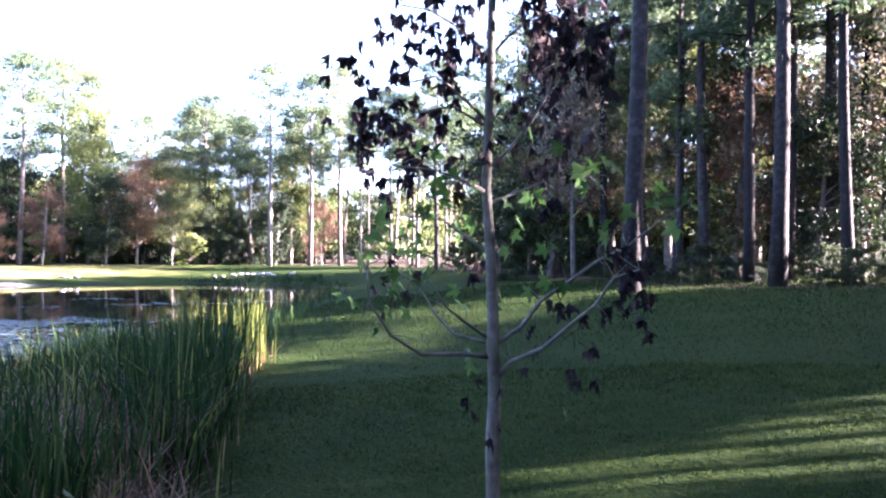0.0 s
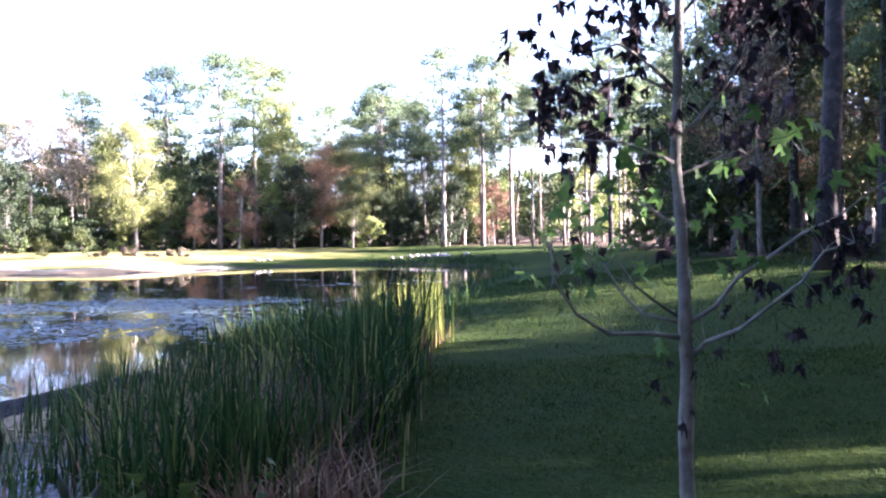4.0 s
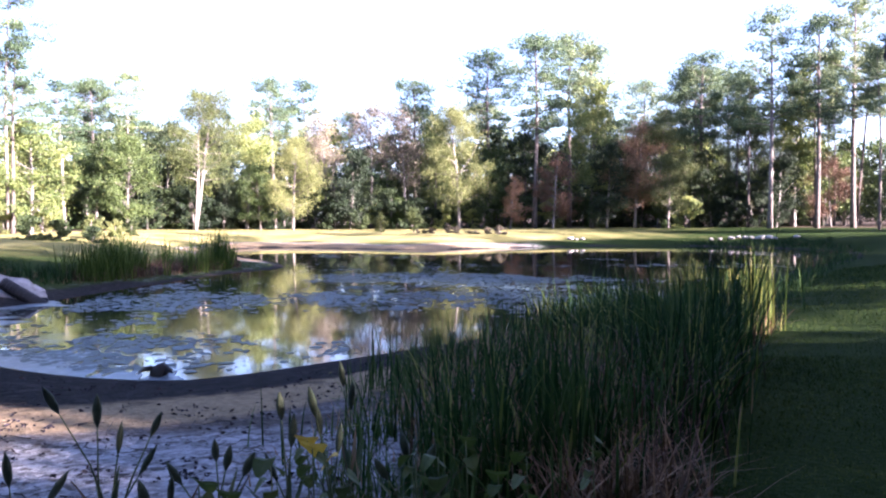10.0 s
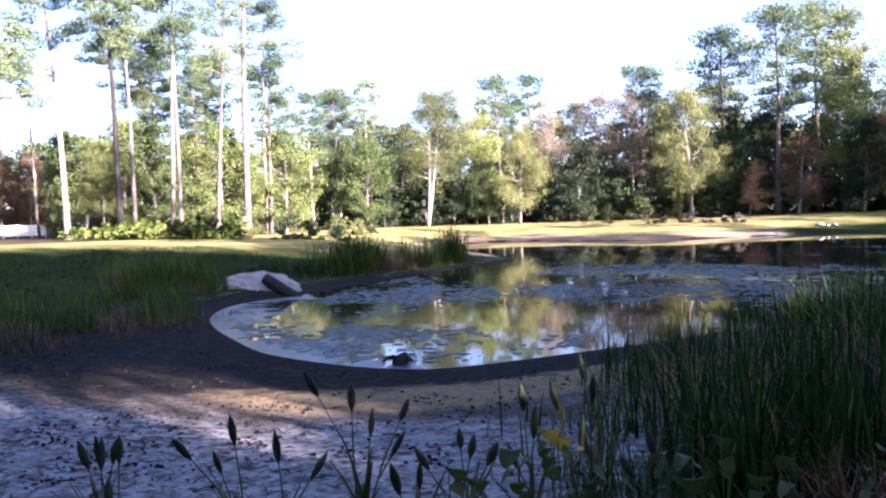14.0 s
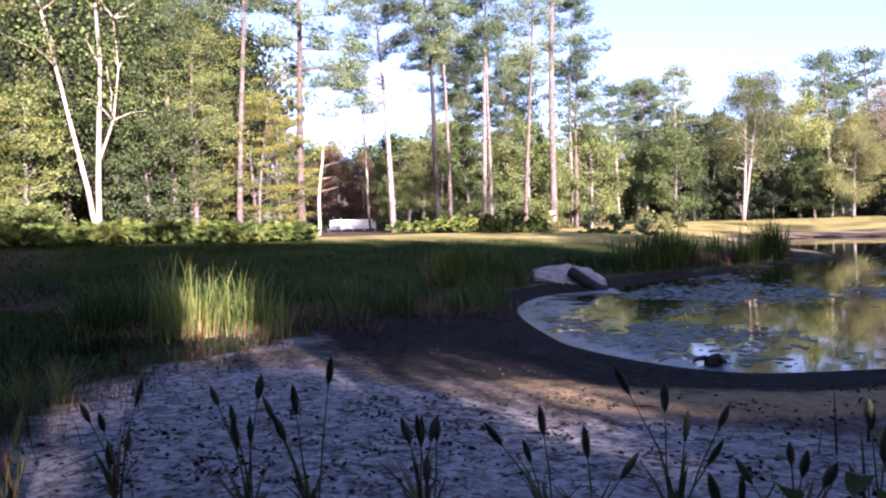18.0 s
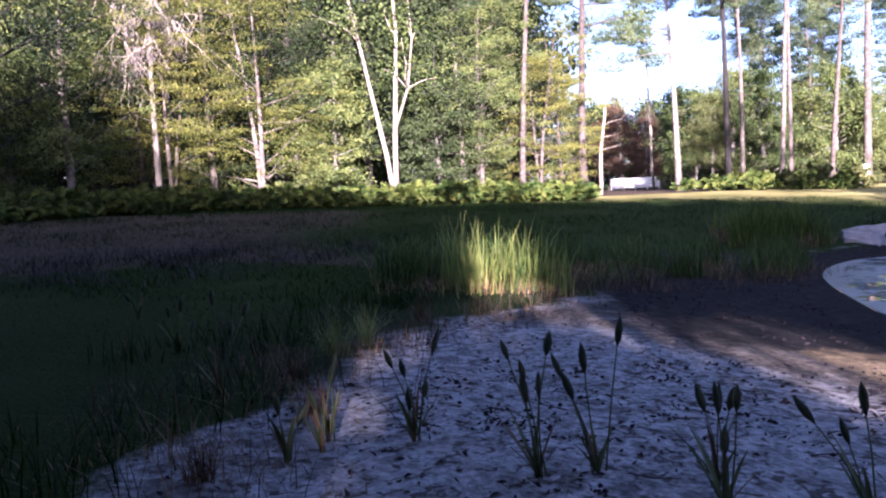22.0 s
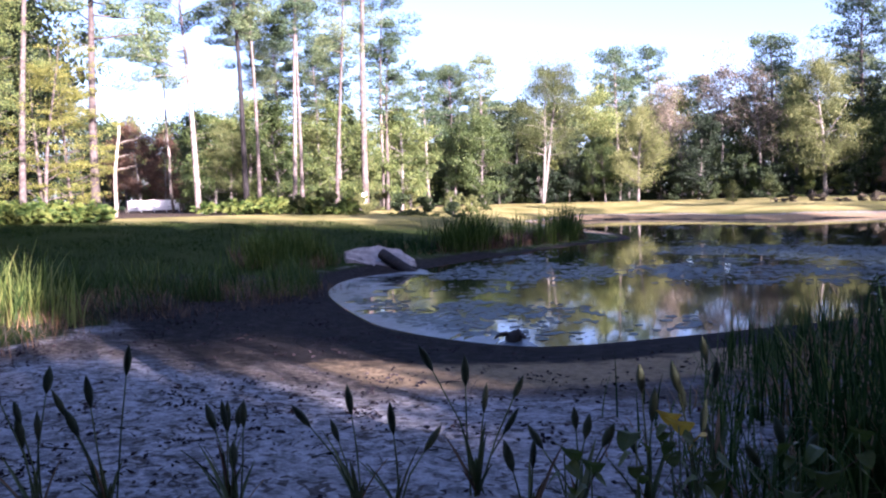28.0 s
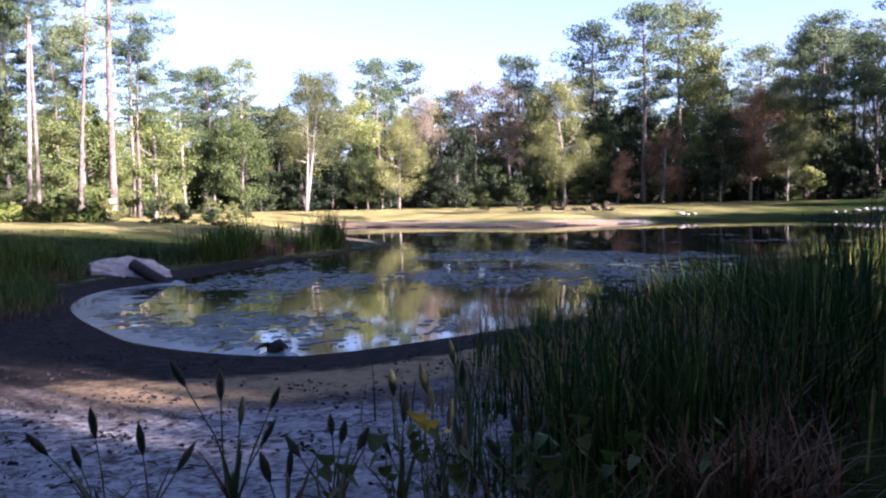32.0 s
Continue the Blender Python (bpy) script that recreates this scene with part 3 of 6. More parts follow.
put(GREYS[0], -52.1, 70.7, 0.98, tall=1.12)
put(DOME[0], -58.1, 81.2, 0.93, tall=1.00)
put(GREENS[0], -53.3, 78.4, 1.02, tall=1.12)
put(YELLOWS[0], -45.0, 70.7, 1.04, tall=1.12)
put(GREENS[2], -65.0, 56.2, 0.64, tall=1.12)
put(GREENS[1], -61.0, 57.6, 0.57, tall=1.12)
put(DOME[1], -46.2, 79.4, 1.02, tall=1.00)
put(DOME[0], -39.0, 76.4, 1.04, tall=1.00)
put(DOME[1], -38.0, 83.2, 1.1, tall=1.00)
put(OPEN[1], -36.0, 85.5, 1.08, tall=0.98)
put(GREENS[0], -34.3, 80.8, 1.15, tall=1.16)
put(DOME[1], -34.1, 98.0, 0.92, tall=1.00)
put(RUSTS[0], -29.0, 79.7, 0.97, tall=1.12)
put(YELLOWS[1], -25.2, 78.8, 0.75, tall=1.12)
put(GREENS[2], -31.3, 77.7, 0.85, tall=1.12)
put(RUSTS[1], -36.4, 75.5, 0.93, tall=1.12)
put(RUSTS[1], -39.9, 72.6, 0.64, tall=1.12)
put(GREENS[2], -44.6, 84.8, 1.12, tall=1.12)
put(GREENS[1], -45.7, 77.3, 0.76, tall=1.12)
put(DOME[0], -24.5, 88.4, 0.95, tall=1.00)
put(DOME[1], -28.2, 93.6, 0.89, tall=1.00)
put(DOME[1], -22.9, 94.0, 0.90, tall=1.00)
put(YELLOWS[0], -19.2, 87.7, 1.02, tall=1.12)
put(GREENS[2], -23.7, 84.5, 0.67, tall=1.12)
put(GREENS[2], -20.8, 87.3, 0.55, tall=1.12)
put(OPEN[0], -15.4, 78.1, 1.02, tall=1.00)
put(SLENDER[0], -20.3, 85.3, 0.87, tall=1.00)
put(SLENDER[1], -18.5, 83.6, 0.80, tall=1.00)
put(OPEN[1], -11.5, 78.8, 0.98, tall=1.00)
put(OPEN[0], -8.8, 81.2, 1.07, tall=1.00)
put(SLENDER[1], -11.6, 90.9, 0.73, tall=1.00)
put(DOME[0], -26.1, 91.0, 0.90, tall=1.00)
put(SLENDER[0], -14.8, 94.5, 0.72, tall=1.00)
put(GREENS[0], -15.1, 88.4, 1.15, tall=1.19)
put(GREENS[2], -22.4, 84.7, 0.80, tall=1.12)
put(SLENDER[1], -6.1, 83.4, 0.96, tall=1.00)
put(GREENS[2], -16.0, 84.1, 0.76, tall=1.12)
put(RUSTS[1], -11.4, 86.9, 0.85, tall=1.12)
put(YELLOWS[0], -27.0, 81.3, 0.95, tall=1.12)
# behind the pine corner
put(DOME[1], -75.4, 27.7, 0.86, tall=1.00)
put(DOME[0], -75.4, 33.0, 0.89, tall=1.00)
put(YELLOWS[1], -59.4, 17.9, 0.7, tall=1.12)
put(YELLOWS[1], -67.0, 21.2, 0.66, tall=1.12)
put(RUSTS[0], -90.7, 17.6, 0.87, tall=1.12)
put(RUSTS[1], -92.1, 20.4, 1.06, tall=1.12)
put(RUSTS[0], -94.9, 16.8, 0.81, tall=1.12)
put(GREENS[0], -79.3, 43.1, 0.81, tall=1.12)
put(GREENS[1], -80.7, 48.7, 0.95, tall=1.12)
put(GREENS[1], -79.5, 38.4, 0.80, tall=1.12)
put(GREENS[2], -85.5, 34.7, 0.92, tall=1.12)
put(GREENS[0], -81.5, 21.6, 0.78, tall=1.12)
put(GREENS[1], -89.2, 30.7, 0.76, tall=1.12)
put(DOME[0], -77.8, 49.5, 0.81, tall=1.00)
put(OPEN[1], -67.2, 40.0, 0.68, tall=1.00)
put(GREENS[0], -72.9, 33.5, 0.57, tall=1.12)
# tall pines at the near corner
put(SLENDER[1], -55.3, 18.7, 1.00, tall=1.02)
put(SLENDER[0], -62.6, 22.0, 0.84, tall=1.00)
put(SLENDER[1], -65.9, 24.4, 0.82, tall=1.00)
put(SLENDER[0], -53.5, 20.6, 1.00, tall=1.08)
put(SLENDER[1], -54.2, 21.5, 1.00, tall=1.06)
put(SLENDER[0], -66.5, 28.3, 0.76, tall=1.00)
put(SLENDER[1], -68.0, 29.9, 0.74, tall=1.00)
put(SLENDER[0], -55.1, 24.6, 1.00, tall=1.02)
put(SLENDER[1], -58.8, 30.6, 1.00, tall=1.00)
WIDE_PINE = make_pine(17, 17.5, 0.22, 0.52, 4.4, 28, 260, 0.2, dead=4, clump=1.0, dome=0.55, side=math.pi * 1.55, label="tall pine whose long limbs reach far to one side")
put(WIDE_PINE, -56.5, 14.7, 1.0, turn=0)
CROOKED_PINE = make_pine(8, 19, 0.19, 0.6, 3.2, 22, 220, 0.2, bark=BARK_FURROWED_SHADED, lean=0.035, wave=0.03, label="crooked pine with a trunk coloured dark for shade")
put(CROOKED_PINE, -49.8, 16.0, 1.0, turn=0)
CORNER_PINE = make_pine(16, 27, 0.27, 0.84, 3.0, 14, dead=4, label="tall thick pine with a pale sunlit trunk")
put(CORNER_PINE, -55.9, 27.4, 1.0)


def make_snag(seed, h, r0, x, y, lean, label):
    """A dead tree: a bare broken trunk with a few stubs."""
    rng = np.random.default_rng(seed)
    top = tree_top("dead_tree", label, "tree")
    top.location = (x, y, ground_z(x, y))
    path = [(lean[0] * q + 0.08 * math.sin(q), lean[1] * q + 0.08 * math.cos(1.3 * q), q) for q in np.linspace(-0.3, h, 8)]
    v, f = tube(path, [r0 * (1 - 0.55 * i / 7) for i in range(8)], 8)
    for i in range(6):
        a = rng.uniform(0, 6.28)
        limb(rng, at_height(path, h * rng.uniform(0.4, 0.98)), (math.cos(a), math.sin(a), 0.5), rng.uniform(0.4, 1.5), r0 * 0.25, v, f, 0.6)
    mesh_object("trunk", v, f, BARK_PALE, top, smooth=True)


make_snag(35, 11.5, 0.13, -70.5, 16.2, (0.01, -0.02), "bare grey dead trunk standing before russet trees")
make_snag(36, 6.5, 0.12, -47.8, 7.7, (0.0, 0.09), "pale leaning dead trunk at the wood's corner")

# ---- the wood on the west side ----
def make_conical(seed, h, foliage):
    return make_broadleaf(seed, h, 0.13, foliage, 0.04, 0.2, 54, 130, 0.17, sprays=0.38, flat=0.35, label="dark evergreen with tiers of glossy leaves", lean=0.01, name="magnolia_tree")


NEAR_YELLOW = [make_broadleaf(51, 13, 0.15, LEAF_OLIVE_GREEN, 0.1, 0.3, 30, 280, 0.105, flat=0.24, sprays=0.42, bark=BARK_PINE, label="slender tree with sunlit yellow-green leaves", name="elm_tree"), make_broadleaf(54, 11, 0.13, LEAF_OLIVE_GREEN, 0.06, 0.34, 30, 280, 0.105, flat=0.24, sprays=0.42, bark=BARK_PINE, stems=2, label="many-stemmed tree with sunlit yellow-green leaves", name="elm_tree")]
NEAR_GREEN = [make_broadleaf(52, 16, 0.2, LEAF_GREEN, 0.12, 0.26, 46, 240, 0.13, flat=0.35, sprays=0.5, bark=BARK_PINE), make_broadleaf(55, 17, 0.22, LEAF_DARK_SHADED, 0.1, 0.28, 50, 210, 0.14, sprays=0.6, bark=BARK_FURROWED_SHADED)]
CONICAL = [make_conical(53, 8.5, LEAF_GREEN), make_conical(56, 10.5, LEAF_DARK_SHADED)]


def make_sycamore(x, y):
    rng = np.random.default_rng(61)
    z0 = ground_z(x, y)
    top = tree_top("pale_trunked_tree", "forked tree with smooth white bark glowing in sun", "tree")
    top.location = (x, y, z0)
    v, f, spots = [], [], []
    stems = [[(0, 0, -0.2), (0.02, -0.3, 2.2), (0.05, -0.75, 4.6), (0.1, -1.25, 7.3), (0.0, -1.7, 9.6), (0.2, -2.4, 12.5)],
             [(0, 0.03, -0.2), (0, 0.1, 2.5), (0, 0.25, 5.0), (0, 0.42, 7.5), (-0.1, 0.35, 10.0), (-0.2, 0.6, 15.0)],
             [(0, 0.1, 3.2), (-0.3, 0.8, 5.2), (-0.4, 1.1, 7.4), (-0.5, 1.0, 9.5)]]
    for s, r in zip(stems, (0.125, 0.135, 0.07)):
        tube(s, [r * (1 - 0.75 * i / (len(s) - 1)) for i in range(len(s))], 9, v, f)
        for i in range(9):
            p = np.array(s[-1 - i % 3])
            a = rng.uniform(0, 6.28)
            pts = limb(rng, p, (math.cos(a), math.sin(a), 0.8), rng.uniform(1.2, 2.6), 0.045, v, f, bend=0.6)
            spots += [(np.array(q), 0.5) for q in pts[2:]]
    c = np.concatenate([s[0] + rng.normal(size=(40, 3)) * s[1] for s in spots])
    lv, lf = leaves(c, 0.2, 0.12, rng, droop=0.4)
    mesh_object("trunk", v, f, BARK_PALE, top, "smooth white forked trunk", smooth=True)
    mesh_object("crown", lv, lf, LEAF_GREEN, top)
    return top


def make_bare(x, y, h=11):
    """A leafless tree hung with drooping pale twigs and grey moss."""
    rng = np.random.default_rng(64)
    top = tree_top("bare_tree", "leafless tree with drooping pale twigs and hanging moss", "tree")
    top.location = (x, y, ground_z(x, y))
    v, f = [], []
    path = trunk_path(rng, h, 0.03, 0.02)
    tube(path, [0.14 * (1 - 0.8 * i / 8) for i in range(9)], 7, v, f)
    tw, tf, moss = [], [], []
    for i in range(26):
        a = rng.uniform(0, 6.28)
        p = limb(rng, at_height(path, h * rng.uniform(0.5, 1)), (math.cos(a), math.sin(a), 0.4), rng.uniform(1, 2.6), 0.04, v, f, 0.7)
        for k in range(7):
            q = np.array(p[2 + k % 3])
            d = (rng.normal() * 0.5, rng.normal() * 0.5, -1.0)
            limb(rng, q, d, rng.uniform(0.8, 2.4), 0.016, tw, tf, 0.5, 4, 4)
            if k < 2:
                moss.append(q)
    mesh_object("trunk", v, f, BARK_PALE, top, smooth=True)
    mesh_object("drooping_twig_mass", tw, tf, BARK_PALE, top, "pale drooping twigs")
    c = np.concatenate([m + rng.normal(size=(24, 3)) * (0.1, 0.1, 0.4) - (0, 0, 0.5) for m in moss])
    lv, lf = leaves(c, 0.35, 0.05, rng, droop=3)
    mesh_object("hanging_moss", lv, lf, BARK_GREY, top, "grey-green strands of moss")
    return top


make_sycamore(-36.2, -3.4)
make_bare(-31.6, -12.4)
put(PINES[3], -40.2, 2.6, 0.95, label="tall pine with a pale sunlit trunk")
put(PINES[1], -41.9, 5.9, 0.95, label="tall pine with a pale sunlit trunk")
put(PINES[3], -39.0, -0.3, 0.8)
put(NEAR_GREEN[1], -40.5, -1.8, 0.85)
put(NEAR_GREEN[1], -38.5, -9.5, 0.9)
put(NEAR_GREEN[0], -39.5, 0.6, 0.75)
put(NEAR_YELLOW[1], -41.5, 3.6, 0.8)
put(NEAR_YELLOW[0], -43.0, 5.0, 0.7)
put(CONICAL[1], -38.4, -1.4, 0.9)
put(NEAR_GREEN[1], -37.2, -8.4, 0.8)
put(CONICAL[1], -35.2, -11.4, 0.8)
put(CONICAL[0], -37.0, -6.2, 0.95)
put(CONICAL[0], -36.4, -7.8, 0.7)
put(NEAR_YELLOW[1], -34.6, -9.0, 1.0)
put(NEAR_YELLOW[0], -34.0, -10.8, 0.95)
put(NEAR_YELLOW[1], -32.6, -12.2, 0.75)
put(NEAR_YELLOW[0], -33.0, -13.6, 0.8)
put(NEAR_GREEN[0], -30.0, -15.1, 0.8, label="leaning tree with a pale trunk in the sun")
put(NEAR_GREEN[0], -27.5, -17.5, 0.9)
put(CONICAL[0], -29.6, -17.2, 0.8)
put(NEAR_GREEN[1], -26.0, -16.2, 1.0)
_r = np.random.default_rng(7)
# the back rows take the shade-darkened leaves, so gaps between crowns look deep
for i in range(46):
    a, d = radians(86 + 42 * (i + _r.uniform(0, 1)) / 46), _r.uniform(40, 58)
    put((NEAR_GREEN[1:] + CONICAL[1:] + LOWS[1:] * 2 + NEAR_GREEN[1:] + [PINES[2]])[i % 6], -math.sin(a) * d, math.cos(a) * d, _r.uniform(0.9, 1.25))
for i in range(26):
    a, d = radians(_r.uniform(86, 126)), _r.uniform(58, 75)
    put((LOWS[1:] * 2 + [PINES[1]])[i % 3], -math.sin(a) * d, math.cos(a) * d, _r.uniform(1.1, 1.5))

# ---- thickets and far rows that close the woods ----
def make_shrub(seed, h, foliage, label="dense dark shrub under the trees"):
    return make_broadleaf(seed, h, 0.05, foliage, -0.12, 0.55, 20, 110, 0.17, stems=2, label=label, name="shrub")


SHRUBS = [make_shrub(71, 3.0, LEAF_DARK_SHADED), make_shrub(72, 2.4, LEAF_GREEN), make_shrub(73, 3.6, LEAF_DARK_SHADED)]
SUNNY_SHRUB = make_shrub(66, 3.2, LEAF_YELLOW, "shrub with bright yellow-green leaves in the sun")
for i in range(84):
    a, d = radians(8 + 52 * (i + _r.uniform(0, 1)) / 84), _r.uniform(84, 96)
    put(SHRUBS[i % 3], -math.sin(a) * d, math.cos(a) * d, _r.uniform(0.8, 1.6))
for i in range(56):
    a, d = radians(14 + 44 * (i + _r.uniform(0, 1)) / 56), _r.uniform(96, 118)
    put((LOWS + LOWS[:1] + [PINES[0]] + LOWS)[i % 6], -math.sin(a) * d, math.cos(a) * d, _r.uniform(0.92, 1.15) * (0.75 if i % 6 == 3 else 1))
for i in range(24):
    a, d = radians(52 + 24 * (i + _r.uniform(0, 1)) / 24), _r.uniform(88, 120)
    put((YELLOWS + [GREENS[1], LOWS[0]])[i % 4], -math.sin(a) * d, math.cos(a) * d, _r.uniform(0.6, 0.9))
for i in range(30):
    a, d = radians(60 + 16 * (i + _r.uniform(0, 1)) / 30), _r.uniform(62, 80)
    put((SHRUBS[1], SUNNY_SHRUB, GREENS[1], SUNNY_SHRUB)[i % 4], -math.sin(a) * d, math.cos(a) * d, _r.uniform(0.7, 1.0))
for i in range(18):
    a, d = radians(_r.uniform(74, 83)), _r.uniform(100, 125)
    put((LOWS + RUSTS)[i % 4], -math.sin(a) * d, math.cos(a) * d, _r.uniform(0.8, 1.1))

def distant_woods():
    rng = np.random.default_rng(80)
    a = rng.uniform(0, 2 * np.pi, 22000)
    r = rng.uniform(150, 190, len(a))
    top = 10 + 2.5 * rough(a * 40, r * 0, 1.0, 1.0) + 2 * rough(a * 130, r * 0, 1.0, 3.0)
    z = rng.uniform(0, 1, len(a)) ** 0.8 * top + 0.8
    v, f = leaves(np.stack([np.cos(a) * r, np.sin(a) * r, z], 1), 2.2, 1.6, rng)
    tagged(mesh_object("distant_woods", v, f, LEAF_DARK_SHADED), "low dark line of distant woods", "woods", kind="stuff")


distant_woods()

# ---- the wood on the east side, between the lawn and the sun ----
BIG_PINE = make_pine(15, 25, 0.29, 0.66, 4.2, 26, dead=8, bark=BARK_FURROWED_SHADED, label="massive furrowed pine at the lawn's edge, bark coloured dark for shade")
SHADED_PINES = [make_pine(18, 21, 0.25, 0.5, 3.6, 26, dead=9, bark=BARK_FURROWED_SHADED, label="pine with a furrowed trunk coloured dark for the shaded wood"), make_pine(19, 20, 0.21, 0.42, 3.2, 28, dead=9, bark=BARK_FURROWED_SHADED, label="pine with a furrowed trunk coloured dark for the shaded wood")]
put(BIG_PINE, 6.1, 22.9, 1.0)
for i in range(18):
    a, d = radians(-13 - 20 * (i + _r.uniform(0, 1)) / 18), _r.uniform(44, 62)
    if math.cos(a) * d < 45 and i % 3 == 0:
        put((LOWS + [PINES[1], PINES[0]])[i % 4], -math.sin(a) * d, math.cos(a) * d, _r.uniform(1.25, 1.5) * (0.65 if i % 4 > 1 else 1))
for i in range(8):
    a, d = radians(-6 + 11 * (i + _r.uniform(0, 1)) / 8), _r.uniform(68, 80)
    put((OPEN + SLENDER)[i % 4], -math.sin(a) * d, math.cos(a) * d, _r.uniform(0.75, 0.95))
for i in range(4):
    a, d = radians(-9 - 22 * (i + _r.uniform(0, 1)) / 6), _r.uniform(33, 41)
    put((GREENS[2], RUSTS[0], YELLOWS[0])[i % 3], -math.sin(a) * d, math.cos(a) * d, _r.uniform(1.0, 1.3))
put(SHADED_PINES[0], 10.7, 23.3, 1.0)
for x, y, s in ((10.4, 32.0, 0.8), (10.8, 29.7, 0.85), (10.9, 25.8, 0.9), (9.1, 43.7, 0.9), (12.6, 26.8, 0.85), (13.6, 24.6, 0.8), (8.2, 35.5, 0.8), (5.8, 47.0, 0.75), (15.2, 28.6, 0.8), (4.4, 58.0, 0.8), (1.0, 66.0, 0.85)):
    put(SHADED_PINES[int(x * 10) % 2], x, y, s)
put(GREYS[0], 16.0, 28.2, 0.9)
put(NEAR_GREEN[0], 20.0, 27.5, 0.9)
put(GREENS[2], 13.8, 27.4, 0.7)
# two tall pines out of view, added to shade the west wood's left end
for x, y, s in ((24.0, -25.0, 1.4), (20.0, -29.0, 1.4)):
    put(SHADED_PINES[int(y) % 2], x, y, s)
for i in range(22):
    a, d = radians(-8 - 25 * (i + _r.uniform(0, 1)) / 22), _r.uniform(33, 64)
    put((GREENS[2], YELLOWS[0], GREYS[0], GREENS[0], RUSTS[0], YELLOWS[1], GREYS[1], RUSTS[1])[i % 8], -math.sin(a) * d, math.cos(a) * d, _r.uniform(0.75, 1.1))
for i in range(16):
    a, d = radians(-11 - 22 * (i + _r.uniform(0, 1)) / 16), _r.uniform(29, 52)
    put((SHADED_PINES[0], CROOKED_PINE, SHADED_PINES[1])[i % 3], -math.sin(a) * d, math.cos(a) * d, _r.uniform(0.6, 0.85), tall=_r.uniform(1.0, 1.3))
for i in range(30):
    a = radians(-10 - 24 * (i + _r.uniform(0, 1)) / 30)
    d = (25.5 + 14 * max(0, (math.degrees(a) + 17) / 7)) + _r.uniform(0, 5)
    put(SHRUBS[i % 2 * 2], -math.sin(a) * d, math.cos(a) * d, _r.uniform(0.2, 0.42))
for i in range(34):
    a, d = radians(-5 - 29 * (i + _r.uniform(0, 1)) / 34), _r.uniform(38, 58)
    put(SHRUBS[i % 2 * 2], -math.sin(a) * d, math.cos(a) * d, _r.uniform(0.8, 1.3))
for i in range(16):
    a, d = radians(-2 - 9 * (i + _r.uniform(0, 1)) / 16), _r.uniform(58, 74)
    put((SHRUBS + GREENS)[i % 6], -math.sin(a) * d, math.cos(a) * d, _r.uniform(0.7, 1.0))
for i in range(22):
    a, d = radians(-6 + 19 * (i + _r.uniform(0, 1)) / 22), _r.uniform(88, 118)
    put(LOWS[i % 2], -math.sin(a) * d, math.cos(a) * d, _r.uniform(0.7, 0.95))
for i in range(7):
    a, d = radians(-4 + 14 * (i + _r.uniform(0, 1)) / 7), _r.uniform(80, 100)
    put(PINES[3], -math.sin(a) * d, math.cos(a) * d, _r.uniform(0.85, 1.0))
# unseen belt of slim trees, added to shade the lawn and shape sun streaks
SLIM = [make_broadleaf(78, 18, 0.16, LEAF_DARK_SHADED, 0.03, 0.07, 70, 22, 0.6, label="slim dark evergreen out of view, added to screen the sun", lean=0.004, name="cedar_tree"), make_broadleaf(79, 18, 0.16, LEAF_DARK_SHADED, 0.03, 0.075, 70, 22, 0.6, label="slim dark evergreen out of view, added to screen the sun", lean=0.004, name="cedar_tree")]
SLIM.append(make_broadleaf(70, 18, 0.16, LEAF_DARK_SHADED, 0.37, 0.075, 60, 22, 0.6, label="slim dark tree with a bare lower trunk, unseen, added to screen the sun", lean=0.004, name="cedar_tree"))
SUNWARD = np.array((-math.sin(radians(SUN_AZ)), math.cos(radians(SUN_AZ))))
ACROSS = np.array((-SUNWARD[1], SUNWARD[0]))
SLIM.append(make_broadleaf(69, 18, 0.16, LEAF_DARK_SHADED, 0.52, 0.075, 50, 22, 0.6, label="slim dark tree with a bare lower trunk, unseen, added to screen the sun", lean=0.004, name="cedar_tree"))
SLIM.append(make_broadleaf(67, 18.5, 0.16, LEAF_DARK_SHADED, 0.74, 0.07, 40, 22, 0.6, label="slim dark tree with a bare lower trunk, unseen, added to screen the sun", lean=0.004, name="cedar_tree"))


def crown_span(ob):
    """The heights between which a pattern's crown lies."""
    z = np.array([v.co.z for c in ob.children if "crown" in c.name for v in c.data.vertices])
    return np.percentile(z, 0.5), np.percentile(z, 99.5)


SPANS = [crown_span(o) for o in SLIM]


def sun_gap(q):
    """The open heights in the added, unseen belt of evergreens, along its length: below a low tree, above a high crown.
    """
    if -2.7 < q < -0.4:
        return 8.45, 9.8
    if q < -0.4 or 8.8 < q < 10.6:
        return None
    if q < 2.2:
        return 9.8, 13.1
    if q < 4.0:
        return 8.3, 9.95
    if q < 5.1:
        return 5.2, 9.95, 8.2
    if q < 8.8:
        z = 6.5 - (q - 4.5) * 0.36
        return z - 1.4, z + 0.0
    if q < 14.2:
        return 6.35, 10.3
    z = np.interp(q, [13.7, 15.4, 17.0, 18.6, 22.4], [7.05, 6.78, 6.55, 6.2, 5.89])
    return z - 0.6, z + 0.5


_q = -17.0
